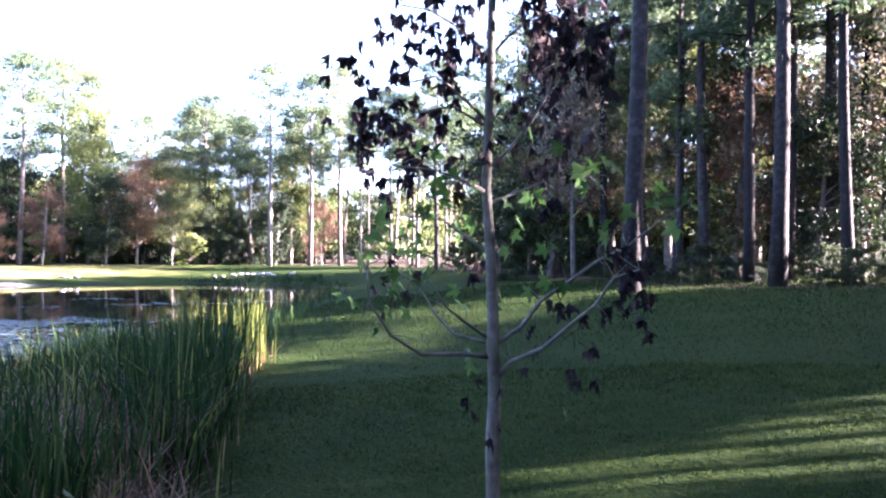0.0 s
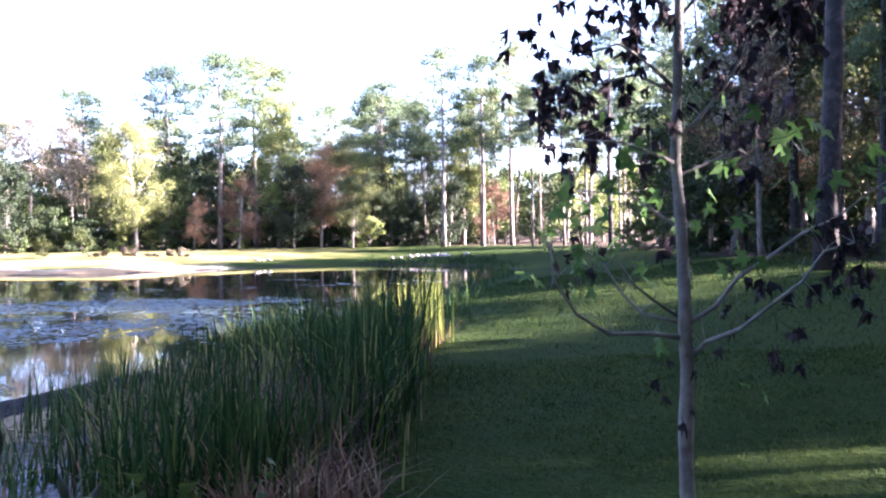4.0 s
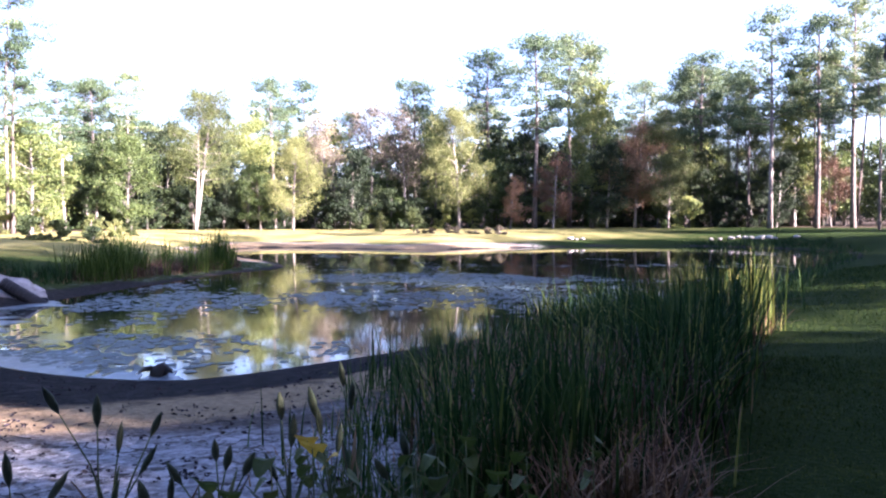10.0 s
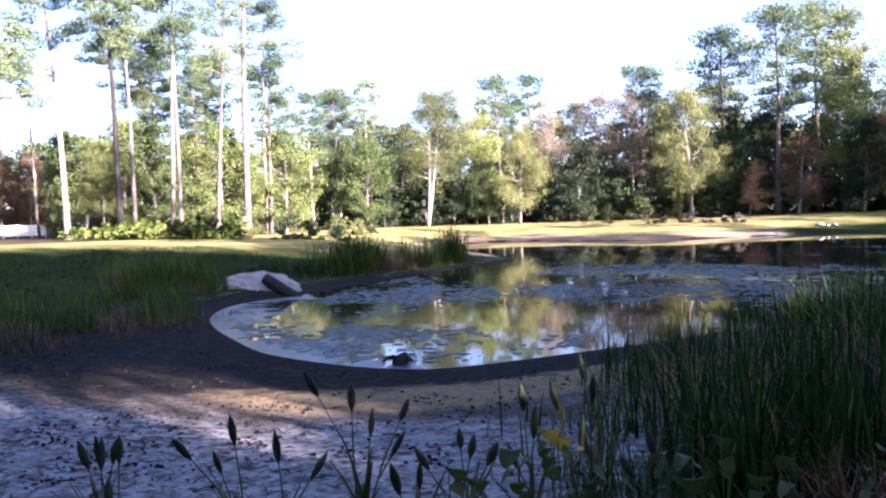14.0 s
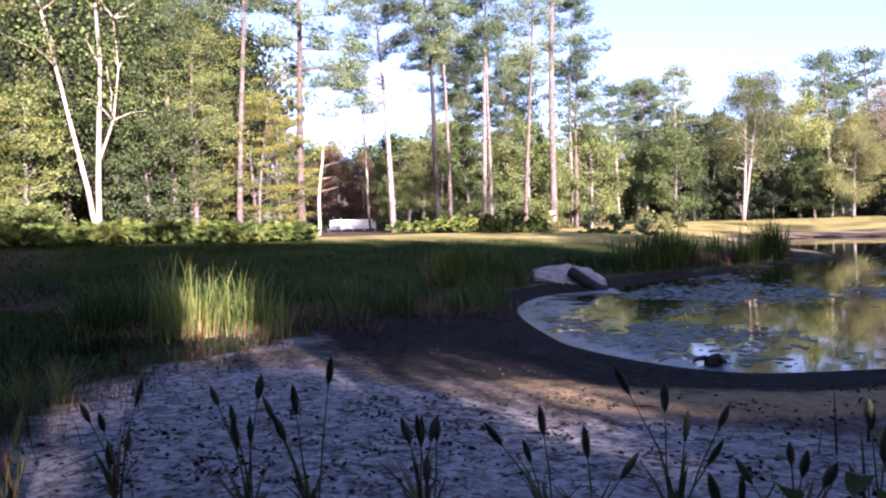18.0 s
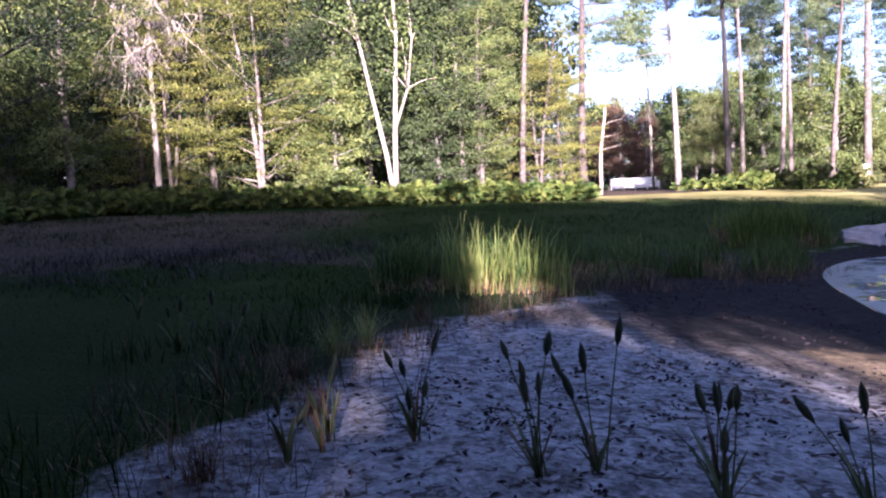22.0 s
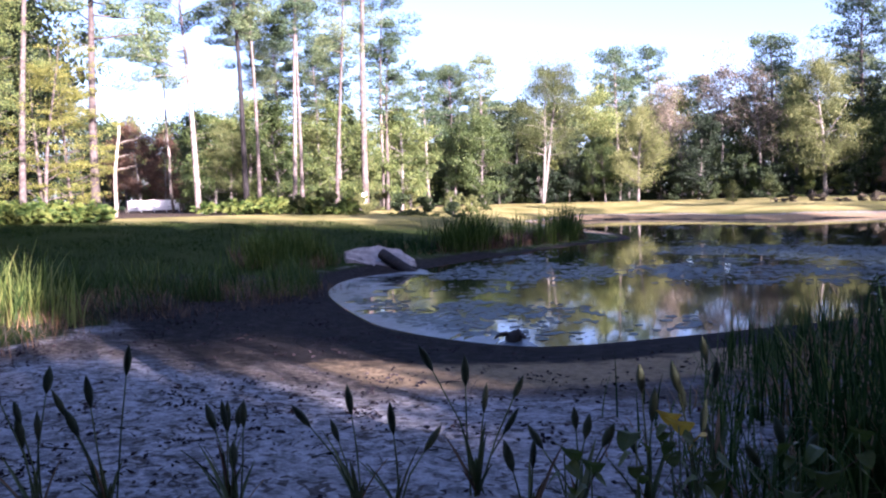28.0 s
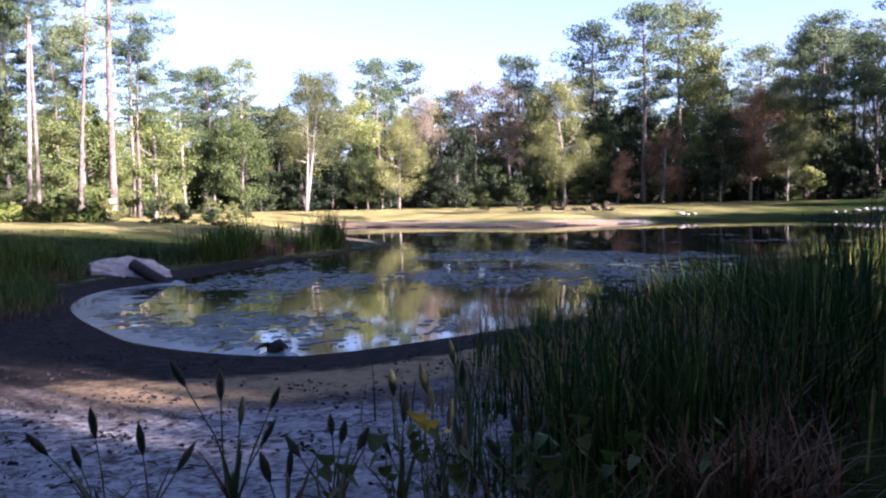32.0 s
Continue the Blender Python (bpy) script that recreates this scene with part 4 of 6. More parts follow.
while _q < 21.0:
    gap, k = sun_gap(_q), int(_q * 10) % 2
    _q += _r.uniform(0.36, 0.54) if gap is None else _r.uniform(0.3, 0.4)
    if gap is None:
        x, y = SUNWARD * _r.uniform(22, 34) + ACROSS * _q
        put(SLIM[k], x, y, _r.uniform(1.0, 1.06))
        continue
    x, y = SUNWARD * _r.uniform(22.2, 22.6) + ACROSS * _q
    g = ground_z(x, y) - 0.1
    put(SLIM[k], x, y, 0.45, tall=(gap[0] - g) / SPANS[k][1] / 0.45)
    if gap[1]:
        h = 4 if gap[1] > 12 else 3 if gap[1] > 8 else 2
        x, y = SUNWARD * _r.uniform(22.2, 22.6) + ACROSS * (_q + 0.17)
        put(SLIM[h], x, y, 0.45, tall=(gap[1] - g) / SPANS[h][0] / 0.45)
    if len(gap) > 2:
        x, y = SUNWARD * _r.uniform(22.2, 22.6) + ACROSS * (_q - 0.1)
        put(SLIM[4], x, y, 0.45, tall=(gap[2] - g) / SPANS[4][1] / 0.45)
# one more unseen row, added to stop sun above the gaps
for i in range(22):
    x, y = SUNWARD * _r.uniform(25.6, 26.4) + ACROSS * (-3.2 + 0.56 * i)
    put(SLIM[4], x, y, 0.85, tall=14.1 / SPANS[4][0] / 0.85)
# crowns above the view, added to dim the sky light on near ground
SHADING_CANOPY = make_broadleaf(68, 12.5, 0.22, LEAF_GREEN, 0.66, 0.5, 44, 34, 0.6, label="broad oak high over the lawn, unseen, added to cut sky light", name="oak_tree")
for x, y, s, k in ((6.0, 2.9, 1.0, 1.0), (3.0, -4.5, 1.0, 1.0), (-2.5, -7.0, 0.9, 0.95), (-6.0, -9.5, 0.9, 0.8), (2.4, -2.0, 1.0, 0.85), (-2.6, -3.9, 1.0, 0.8), (8.4, 9.6, 1.0, 1.0)):
    put(SHADING_CANOPY, x, y, s, tall=k)
# unseen trees to the south and south-east, added to hold off sky light
for i in range(26):
    x, y = SUNWARD * _r.uniform(36, 60) + ACROSS * _r.uniform(-40, -20)
    put(LOWS[i % 2], x, y, _r.uniform(1.0, 1.3))
for x, y, s in ((2.5, -14.5, 1.2), (6.0, -11.5, 1.3), (10.5, -8.5, 1.3), (5.5, -18.5, 1.5), (11.5, -14.0, 1.5)):
    put(LOWS[int(x) % 2], x, y, s, tall=1.05)
for i in range(26):
    a, d = radians(150 + 82 * (i + _r.uniform(0, 1)) / 26), _r.uniform(24, 36)
    put(LOWS[i % 2], -math.sin(a) * d, math.cos(a) * d, _r.uniform(1.1, 1.5))
park(LOWS + DOME + OPEN + SLENDER + GREENS + YELLOWS + RUSTS + NEAR_YELLOW + NEAR_GREEN + CONICAL + SHRUBS + SLIM + SHADED_PINES + GREYS + [SUNNY_SHRUB, WIDE_PINE, CROOKED_PINE, FORKED_HICKORY, SHADING_CANOPY, BIG_PINE, CORNER_PINE])


# ---- reeds and grasses ----
REED = material("reed_blades", [(0.2, (0.006, 0.018, 0.006)), (0.5, (0.016, 0.044, 0.012)), (0.8, (0.07, 0.115, 0.032))], scale=1.2, rough=0.7, bump=0, random_hue=0.4, spec=0.1, translucent=0.3)
# lighter copy of the reed colour, for blades that stand in sun
REED_LIT = material("sunlit_reed_blades", [(0.2, (0.1, 0.13, 0.03)), (0.5, (0.17, 0.235, 0.05)), (0.8, (0.33, 0.34, 0.1))], scale=1.2, rough=0.55, bump=0, random_hue=0.4, spec=0.3, translucent=0.35)
REED_BANK = material("bank_reed_blades", [(0.2, (0.02, 0.042, 0.008)), (0.5, (0.06, 0.1, 0.018)), (0.8, (0.2, 0.215, 0.05))], scale=0.8, rough=0.7, bump=0, random_hue=0.4, spec=0.1, translucent=0.35)
STRAW = material("dead_straw", [(0.2, (0.035, 0.021, 0.014)), (0.5, (0.125, 0.072, 0.036)), (0.8, (0.27, 0.175, 0.09))], scale=2, rough=0.8, bump=0, random_hue=0.4)
WEED = material("dusky_stems", [(0.2, (0.012, 0.012, 0.01)), (0.5, (0.03, 0.028, 0.023)), (0.8, (0.065, 0.056, 0.044))], scale=2, rough=0.9, bump=0, random_hue=0.4)
GRASS = material("grass_blades", [(0.2, (0.008, 0.019, 0.004)), (0.5, (0.019, 0.039, 0.008)), (0.8, (0.064, 0.084, 0.02))], scale=1.5, rough=0.9, spec=0.04, bump=0, random_hue=0.45, translucent=0.25)


def blades(x, y, height, width, rng, lean=0.25, curl=0.35, steps=4):
    """Verts and faces of long tapering folded blades that rise from the ground and bend over."""
    n = len(x)
    z = heights(x, y)
    a = rng.uniform(0, 2 * np.pi, n)
    out = np.stack([np.cos(a), np.sin(a)], 1)
    side = np.stack([-np.sin(a), np.cos(a)], 1)
    ln, cu = np.minimum(np.abs(rng.normal(size=n)), 1.9) * lean, np.minimum(np.abs(rng.normal(size=n)), 2.0) * curl
    rows = []
    for k in range(steps + 1):
        u = k / steps
        off = (ln * u + cu * u**2.5) * height
        up = height * u * (1 - 0.25 * np.minimum(cu, 1.2) * u**2)
        w = width * (1 - u**1.7) * 0.5 + 0.001
        p = np.stack([x + out[:, 0] * off, y + out[:, 1] * off, z + up - 0.03], 1)
        s = np.concatenate([side * w[:, None], np.zeros((n, 1))], 1)
        rows += [p - s, p + s]
    v = np.stack(rows, 1)
    m = 2 * (steps + 1)
    base = (np.arange(n) * m)[:, None]
    f = np.concatenate([base + np.array([[2 * k, 2 * k + 1, 2 * k + 3, 2 * k + 2]]) for k in range(steps)], 1).reshape(-1, 4)
    return v.reshape(-1, 3), f


def scatter(poly, count, rng, clump=0.0):
    """Random places inside a closed line, gathered in tufts if clump is given."""
    p = np.array(poly, float)
    lo, hi = p.min(0), p.max(0)
    got = []
    while sum(map(len, got)) < count:
        q = rng.uniform(lo, hi, (count, 2))
        if clump:
            seeds = rng.uniform(lo, hi, (max(3, count // 14), 2))
            q = seeds[rng.integers(0, len(seeds), count)] + rng.normal(size=(count, 2)) * clump
        got.append(q[outside(p, q[:, 0], q[:, 1]) < rng.normal(size=len(q)) * 0.16])
    q = np.concatenate(got)[:count]
    return q[:, 0], q[:, 1]


def reed_bed(name, label, poly, count, tall, width, mat, seed, clump=0.0, lean=0.18, curl=0.3, dead=0.12, grow=None, thin=0.0):
    rng = np.random.default_rng(seed)
    x, y = scatter(poly, count, rng, clump)
    patch = rough(x, y, 2.3, seed * 0.7) + 0.5 * rough(x, y, 5.1, seed * 1.3) + rng.uniform(-0.25, 0.25, len(x))
    keep = patch > -0.45 * (1 - 0.75 * thin) + 0.1 * thin
    if grow is not None:
        keep &= rng.uniform(0, 1, len(x)) < np.clip((grow(x, y) - 0.5) / 0.35, 0.16, 1)
    x, y = x[keep], y[keep]
    h = tall * rng.uniform(0.45, 1.14, len(x)) * np.clip(0.8 + 0.42 * patch[keep], 0.4, 1.2)
    if grow is not None:
        h = h * grow(x, y)
    v, f = blades(x, y, h, width * rng.uniform(0.6, 1.3, len(x)), rng, lean, curl)
    top = new(name)
    tagged(top, label, "reeds", kind="stuff")
    mesh_object("green_blades", v, f, mat, top)
    if dead:
        k = int(count * dead)
        x, y = scatter(poly, k, rng, clump)
        v, f = blades(x, y, tall * rng.uniform(0.12, 0.4, k), np.full(k, width * 0.6), rng, 0.5, 0.6)
        mesh_object("dead_blades", v, f, STRAW, top, "dry tan blades low in the bed")
    return top


CATTAIL_BED = [(-1.4, 4.5), (-1.8, 6.2), (-2.35, 9.0), (-2.75, 12.4), (-4.4, 13.4), (-6.6, 13.0), (-6.3, 9.8), (-5.0, 6.8), (-3.9, 4.9), (-2.4, 3.9)]


def cattail_rise(x, y):
    """Tallest along the lawn side, lower towards the sand."""
    return np.clip(0.48 + 0.4 * np.clip((x + 4.8) / 2.8, 0, 1) + 0.24 * np.clip((y - 5.5) / 5.5, 0, 1), 0.4, 1.12)


reed_bed("cattail_bed", "dense bed of tall green cattail blades beside the lawn", CATTAIL_BED, 9000, 1.38, 0.026, REED, 81, 0.15, 0.13, 0.22, 0.3, cattail_rise, 0.75)
reed_bed("bent_cattails", "paler cattail blades with bent tips among the green ones", CATTAIL_BED, 1500, 1.34, 0.024, REED_BANK, 78, 0.2, 0.16, 0.6, 0.0, cattail_rise, 0.5)
reed_bed("dead_cattails", "dry tan cattail blades standing among the green ones", CATTAIL_BED, 1300, 1.05, 0.02, STRAW, 79, 0.2, 0.25, 0.6, 0.0, cattail_rise, 0.5)
reed_bed("cattail_edge", "sunlit end of the cattails, yellow-green above orange dead blades", [(-2.72, 12.3), (-2.68, 13.2), (-3.1, 13.9), (-4.3, 13.9), (-4.5, 13.1), (-3.3, 12.4)], 900, 1.1, 0.024, REED_BANK, 93, 0.12, 0.06, 0.12, 1.6, None, 0.3)
reed_bed("outlying_cattails", "loose green cattail blades standing out on the sand", [(-2.2, 3.9), (-3.9, 5.0), (-5.0, 6.9), (-6.3, 9.8), (-6.8, 9.6), (-5.8, 6.5), (-4.8, 4.4), (-3.4, 3.1), (-2.3, 3.0)], 620, 0.82, 0.018, REED, 77, 0.12, 0.12, 0.2, 0.3, None, 0.4)
reed_bed("dead_reed_mass", "tangle of dead brown cattail blades at the bed's foot", [(-1.3, 3.9), (-1.4, 4.6), (-1.9, 4.8), (-2.3, 4.4), (-2.1, 3.8)], 480, 0.4, 0.016, STRAW, 80, 0.1, 0.4, 0.5, 0.3)
reed_bed("bank_reeds", "sparse green reeds along the pond's lawn side", [(-2.8, 13.5), (-3.5, 20.0), (-4.2, 30.0), (-4.6, 45.0), (-6.0, 52.0), (-7.4, 50.0), (-6.6, 38.0), (-7.0, 24.0), (-7.6, 14.5)], 1900, 0.62, 0.028, REED, 82, 0.5, 0.2, 0.3, 0.1)
reed_bed("far_shore_sedge", "low sedge at the pond's far right corner", [(-4.5, 52.0), (-8.0, 60.5), (-18.0, 62.5), (-19.0, 60.8), (-11.0, 58.0), (-6.5, 53.0)], 1400, 0.6, 0.04, REED, 83, 0.6, 0.3, 0.4, 0.3)
reed_bed("sunlit_reeds", "clump of yellow-green reeds in a patch of sun, blades coloured as sunlit", [(-13.0, -0.5), (-13.1, 1.1), (-14.2, 1.5), (-14.9, 0.4), (-14.4, -0.8)], 560, 1.12, 0.026, REED_LIT, 84, 0.25, 0.12, 0.2, 0.5, None, 0.6)
reed_bed("margin_weeds", "low brown weeds and dead stems where grass meets mud", [(-8.6, -1.9), (-11.0, -1.1), (-13.3, 0.3), (-15.6, 3.2), (-18.6, 7.0), (-19.4, 8.4), (-18.8, 8.8), (-15.2, 4.6), (-12.6, 1.3), (-10.4, -0.2), (-8.4, -1.0)], 850, 0.34, 0.007, STRAW, 94, 0.3, 0.45, 0.6, 0.3, None, 1.2)
reed_bed("sand_weeds", "thin dark weed stems scattered over the sand", [(-10.6, -3.0), (-7.0, -3.4), (-4.4, -2.9), (-4.0, -1.5), (-6.0, -0.9), (-9.0, -0.4), (-10.6, -1.2)], 1300, 0.45, 0.005, WEED, 96, 0.25, 0.35, 0.5, 0.0, None, 1.0)
reed_bed("fringe_weeds", "dead brown grass thinning out from lawn to sand", [(-1.6, -1.7), (-4.0, -2.7), (-7.4, -2.8), (-10.2, -2.2), (-10.4, -1.0), (-7.0, -1.2), (-4.0, -0.9), (-2.2, -0.8)], 600, 0.22, 0.006, STRAW, 75, 0.16, 0.5, 0.6, 0.0, None, 0.8)
reed_bed("dry_sand_grass", "thin straw-coloured grass scattered over the sand", [(-9.8, -2.6), (-7.0, -2.8), (-4.6, -2.6), (-4.4, -1.4), (-7.0, -0.9), (-9.6, -0.8)], 500, 0.4, 0.0045, STRAW, 98, 0.2, 0.4, 0.5, 0.0, None, 1.0)
reed_bed("dusky_weeds", "dark dead weeds on the muddy rim of the grass", [(-9.6, -1.6), (-12.2, -0.4), (-14.2, 1.4), (-16.8, 4.6), (-19.6, 8.0), (-18.9, 8.6), (-15.6, 4.9), (-12.9, 1.5), (-9.2, -0.7)], 1700, 0.4, 0.008, WEED, 95, 0.3, 0.45, 0.6, 0.0, None, 1.0)
reed_bed("margin_grass", "rank dark green grass along the sandy margin", [(-12.6, -1.9), (-15.0, -1.6), (-17.5, 2.0), (-19.6, 5.4), (-20.4, 7.4), (-19.6, 8.0), (-18.0, 6.8), (-15.6, 3.2), (-13.4, 0.2)], 7000, 0.85, 0.016, REED, 85, 0.35, 0.25, 0.45, 0.4, None, 1.5)
reed_bed("margin_sedge", "paler rank sedge in clumps along the sandy margin", [(-12.6, -1.9), (-15.0, -1.6), (-17.5, 2.0), (-19.6, 5.4), (-20.4, 7.4), (-19.6, 8.0), (-18.0, 6.8), (-15.6, 3.2), (-13.4, 0.2)], 3000, 0.8, 0.016, REED_BANK, 76, 0.3, 0.25, 0.45, 0.0, None, 1.5)
reed_bed("lawn_edge_grass", "loose tufts of long grass where lawn meets sand", [(-2.6, -1.9), (-6.0, -2.0), (-10.0, -1.5), (-12.6, -0.6), (-12.6, -2.6), (-9.0, -4.2), (-6.4, -3.6), (-3.0, -2.9)], 1500, 0.36, 0.01, GRASS, 86, 0.16, 0.3, 0.5, 0.3, None, 1.0)
reed_bed("west_bank_reeds", "tall reeds on the low point of the west bank", [(-24.8, 15.4), (-26.2, 20.0), (-27.4, 24.4), (-28.6, 25.0), (-28.6, 22.0), (-27.4, 18.4), (-26.0, 15.0)], 4200, 1.5, 0.028, REED_BANK, 87, 0.5, 0.18, 0.3, 0.6, None, 1.1)
reed_bed("west_bank_sedge", "brown and green sedge round the drain pipe", [(-24.6, 13.2), (-24.6, 15.0), (-26.6, 15.4), (-28.0, 14.0), (-26.0, 12.8)], 700, 0.6, 0.03, REED, 88, 0.35, 0.25, 0.35, 0.35, None, 1.0)
reed_bed("bank_clump", "rank green grass clump on the bank above the mud", [(-22.6, 6.8), (-22.3, 8.6), (-23.4, 10.2), (-25.4, 10.0), (-25.2, 7.4)], 2200, 1.15, 0.024, REED_BANK, 90, 0.3, 0.2, 0.4, 0.5, None, 0.7)
reed_bed("dry_brush", "low dusky brush of dead stems across the shaded lawn", [(-13.8, -4.4), (-18.6, -2.0), (-19.6, -3.4), (-17.6, -6.8), (-13.2, -9.6), (-11.6, -8.2)], 2600, 0.4, 0.014, WEED, 92, 0.25, 0.5, 0.6, 0.1, None, 0.6)
reed_bed("sand_edge_weeds", "low weeds and dead stems beside the cattails", [(-1.6, 2.2), (-2.2, 3.9), (-3.8, 5.0), (-5.1, 6.9), (-5.6, 6.6), (-4.4, 4.4), (-3.0, 2.8), (-2.2, 1.9)], 520, 0.5, 0.014, REED, 89, 0.12, 0.3, 0.4, 0.4)


def lawn_blades():
    rng = np.random.default_rng(91)
    n = 190000
    r, a = 1.8 + 9 * rng.uniform(0, 1, n) ** 1.3, np.radians(rng.uniform(-36, 22, n))
    r2, a2 = rng.uniform(9, 34, 90000), np.radians(rng.uniform(-33, 14, 90000))
    for name, x, y, steps, label in (("lawn_grass", -np.sin(a) * r, np.cos(a) * r, 2, "short uneven blades of the mown lawn"),
                                     ("far_lawn_grass", -np.sin(a2) * r2, np.cos(a2) * r2, 1, "short blades of the lawn towards the wood")):
        if steps == 2:
            x, y = np.append(x, rng.uniform(-16, -1.5, 9000)), np.append(y, rng.uniform(-7, -1.0, 9000))
        keep = (outside(np.array(CATTAIL_BED), x, y) > 0.05) & (outside(SAND_LINE, x, y) > 0.12) & (outside(SHORE_LINE, x, y) > 2.0)
        x, y = x[keep], y[keep]
        far = np.hypot(x, y)
        tall = (0.026 + 0.0022 * far) * rng.uniform(0.5, 1.5, len(x)) * (1.05 + 0.14 * rough(x, y, 2.1, 6.0) + 0.16 * rough(x, y, 9.3, 1.0)).clip(0.4)
        v, f = blades(x, y, tall, 0.0032 + 0.0009 * far, rng, 0.7, 0.5, steps)
        tagged(mesh_object(name, v, f, GRASS), label, "grass", kind="stuff")


lawn_blades()


def west_lawn():
    rng = np.random.default_rng(97)
    x, y = rng.uniform(-36, -12, 60000), rng.uniform(-14, 16, 60000)
    keep = (outside(SAND_LINE, x, y) > 0.3) & (outside(SHORE_LINE, x, y) > 2.5)
    x, y = x[keep], y[keep]
    tall = 0.09 * rng.uniform(0.4, 1.5, len(x)) * (1.1 + 0.7 * rough(x, y, 1.7, 3.0) + 0.4 * rough(x, y, 5.3, 1.0)).clip(0.25)
    v, f = blades(x, y, tall, np.full(len(x), 0.02), rng, 0.6, 0.5, 1)
    tagged(mesh_object("west_lawn_grass", v, f, GRASS), "uneven grass of the shaded lawn before the wood", "grass", kind="stuff")


west_lawn()

# ---- things on the water ----
PAD = material("lily_pads", [(0.25, (0.016, 0.027, 0.022)), (0.5, (0.036, 0.056, 0.052)), (0.8, (0.085, 0.11, 0.105))], scale=3, rough=0.5, bump=0.2, random_hue=0.4, spec=0.3)


def floating_pads():
    rng = np.random.default_rng(95)
    x, y = rng.uniform(-34, -6, 110000), rng.uniform(6, 40, 110000)
    d = outside(SHORE_LINE, x, y)
    field = rough(x * 0.55, y * 1.0, 0.62, 1.0) + 0.5 * rough(x, y, 1.7, 4.0) + 0.4 * rough(x, y, 4.1, 2.0) + 0.25 * rough(x, y, 9.3, 5.0)
    far = np.hypot(x, y)
    band = 1.05 * np.exp(-(((far - 22.5) / 3.2) ** 2)) + 0.9 * np.exp(-(((far - 30.0) / 2.4) ** 2)) + 0.62 * np.exp(-(((far - 15.0) / 3.4) ** 2))
    keep = (d < -0.4) & (field + band * 1.0 > 0.92 + rng.normal(size=len(x)) * 0.3)
    x, y = x[keep], y[keep]
    n, sides = len(x), 6
    r = 0.03 + 0.09 * rng.uniform(0, 1, n) ** 2.2
    a = rng.uniform(0, 6.28, n)[:, None] + np.linspace(0, 5.9, sides)[None]
    ring = np.stack([x[:, None] + np.cos(a) * r[:, None], y[:, None] + np.sin(a) * r[:, None], np.full((n, sides), WATER + 0.004) + rng.uniform(0, 0.006, (n, sides))], -1)
    v = ring.reshape(-1, 3)
    f = (np.arange(n) * sides)[:, None] + np.arange(sides)[None]
    ob = mesh_object("floating_pads", v, f, PAD)
    tagged(ob, "mats of small floating leaves on the pond", "water plants", kind="stuff")


floating_pads()
FILM = material("pond_film", [(0.3, (0.03, 0.042, 0.048)), (0.5, (0.08, 0.098, 0.108)), (0.75, (0.19, 0.215, 0.235))], scale=5, rough=0.4, bump=0.15, bump_scale=30, spec=0.45)


def pond_film():
    """A pale skin of dust and algae on the water along its western and southern rim."""
    rng = np.random.default_rng(96)
    line = [SHORE_LINE[i % len(SHORE_LINE)] for i in range(len(SHORE_LINE) - 14, len(SHORE_LINE) + 22)]
    v, f = [], []
    n = 12 * (len(line) - 1)
    for j in range(n + 1):
        u = j / 12
        i = min(int(u), len(line) - 2)
        p = line[i] * (1 - u + i) + line[i + 1] * (u - i)
        d = (np.array((-15.0, 14.0)) - p)
        d = d / np.linalg.norm(d)
        w = (1.0 + 0.6 * math.sin(j * 0.045 + 1) + 0.3 * math.sin(j * 0.21) + 0.16 * math.sin(j * 0.77) + 0.1 * rng.normal()) * min(1, j / 40, (n - j) / 40)
        for q in (0, 0.5, 1):
            e = p + d * (0.02 + max(w, 0.03) * q)
            v.append((e[0], e[1], WATER + 0.004))
    for j in range(n):
        for q in (0, 1):
            f.append((3 * j + q, 3 * j + 3 + q, 3 * j + 4 + q, 3 * j + 1 + q))
    tagged(mesh_object("pond_film", v, f, FILM), "pale dusty film on the water along the shore", "water plants", kind="stuff")


pond_film()
DARK_WOOD = material("wet_wood", [(0.3, (0.01, 0.009, 0.008)), (0.7, (0.035, 0.03, 0.026))], scale=8, bump=0.8, bump_scale=20)
CONCRETE = material("concrete", [(0.3, (0.14, 0.13, 0.12)), (0.55, (0.26, 0.245, 0.235)), (0.8, (0.4, 0.38, 0.36))], scale=5, bump=0.5, bump_scale=30, rough=0.9)
PIPE = material("dark_pipe", [(0.3, (0.006, 0.006, 0.007)), (0.7, (0.02, 0.02, 0.022))], scale=6, bump=0.4, rough=0.7)
WHITE = material("white_paint", [(0.3, (0.62, 0.62, 0.6)), (0.7, (0.8, 0.8, 0.78))], scale=4, bump=0.1, rough=0.6)


def stump():
    rng = np.random.default_rng(97)
    top = tagged(new("stump"), "dark rotten stump with broken roots in the shallows", "stump")
    top.location = (-10.05, 7.1, WATER)
    v, f = [], []
    tube([(0, 0, -0.1), (0.02, 0, 0.06), (0.06, 0.03, 0.12), (0.03, 0.07, 0.17)], [0.17, 0.15, 0.1, 0.04], 9, v, f)
    v = [tuple(np.array(p) * (1 + 0.18 * rng.normal(), 1 + 0.18 * rng.normal(), 1 + 0.1 * rng.normal())) for p in v]
    mesh_object("stump_body", v, f, DARK_WOOD, top, smooth=True)
    for k, a in enumerate((0.3, 1.9, 2.5, 4.4)):
        v, f = [], []
        limb(rng, (0.1 * math.cos(a), 0.1 * math.sin(a), 0.12), (math.cos(a), math.sin(a), -0.45), rng.uniform(0.12, 0.3), 0.045, v, f, 0.5, 6, 6)
        mesh_object("root", v, f, DARK_WOOD, top, smooth=True)


stump()


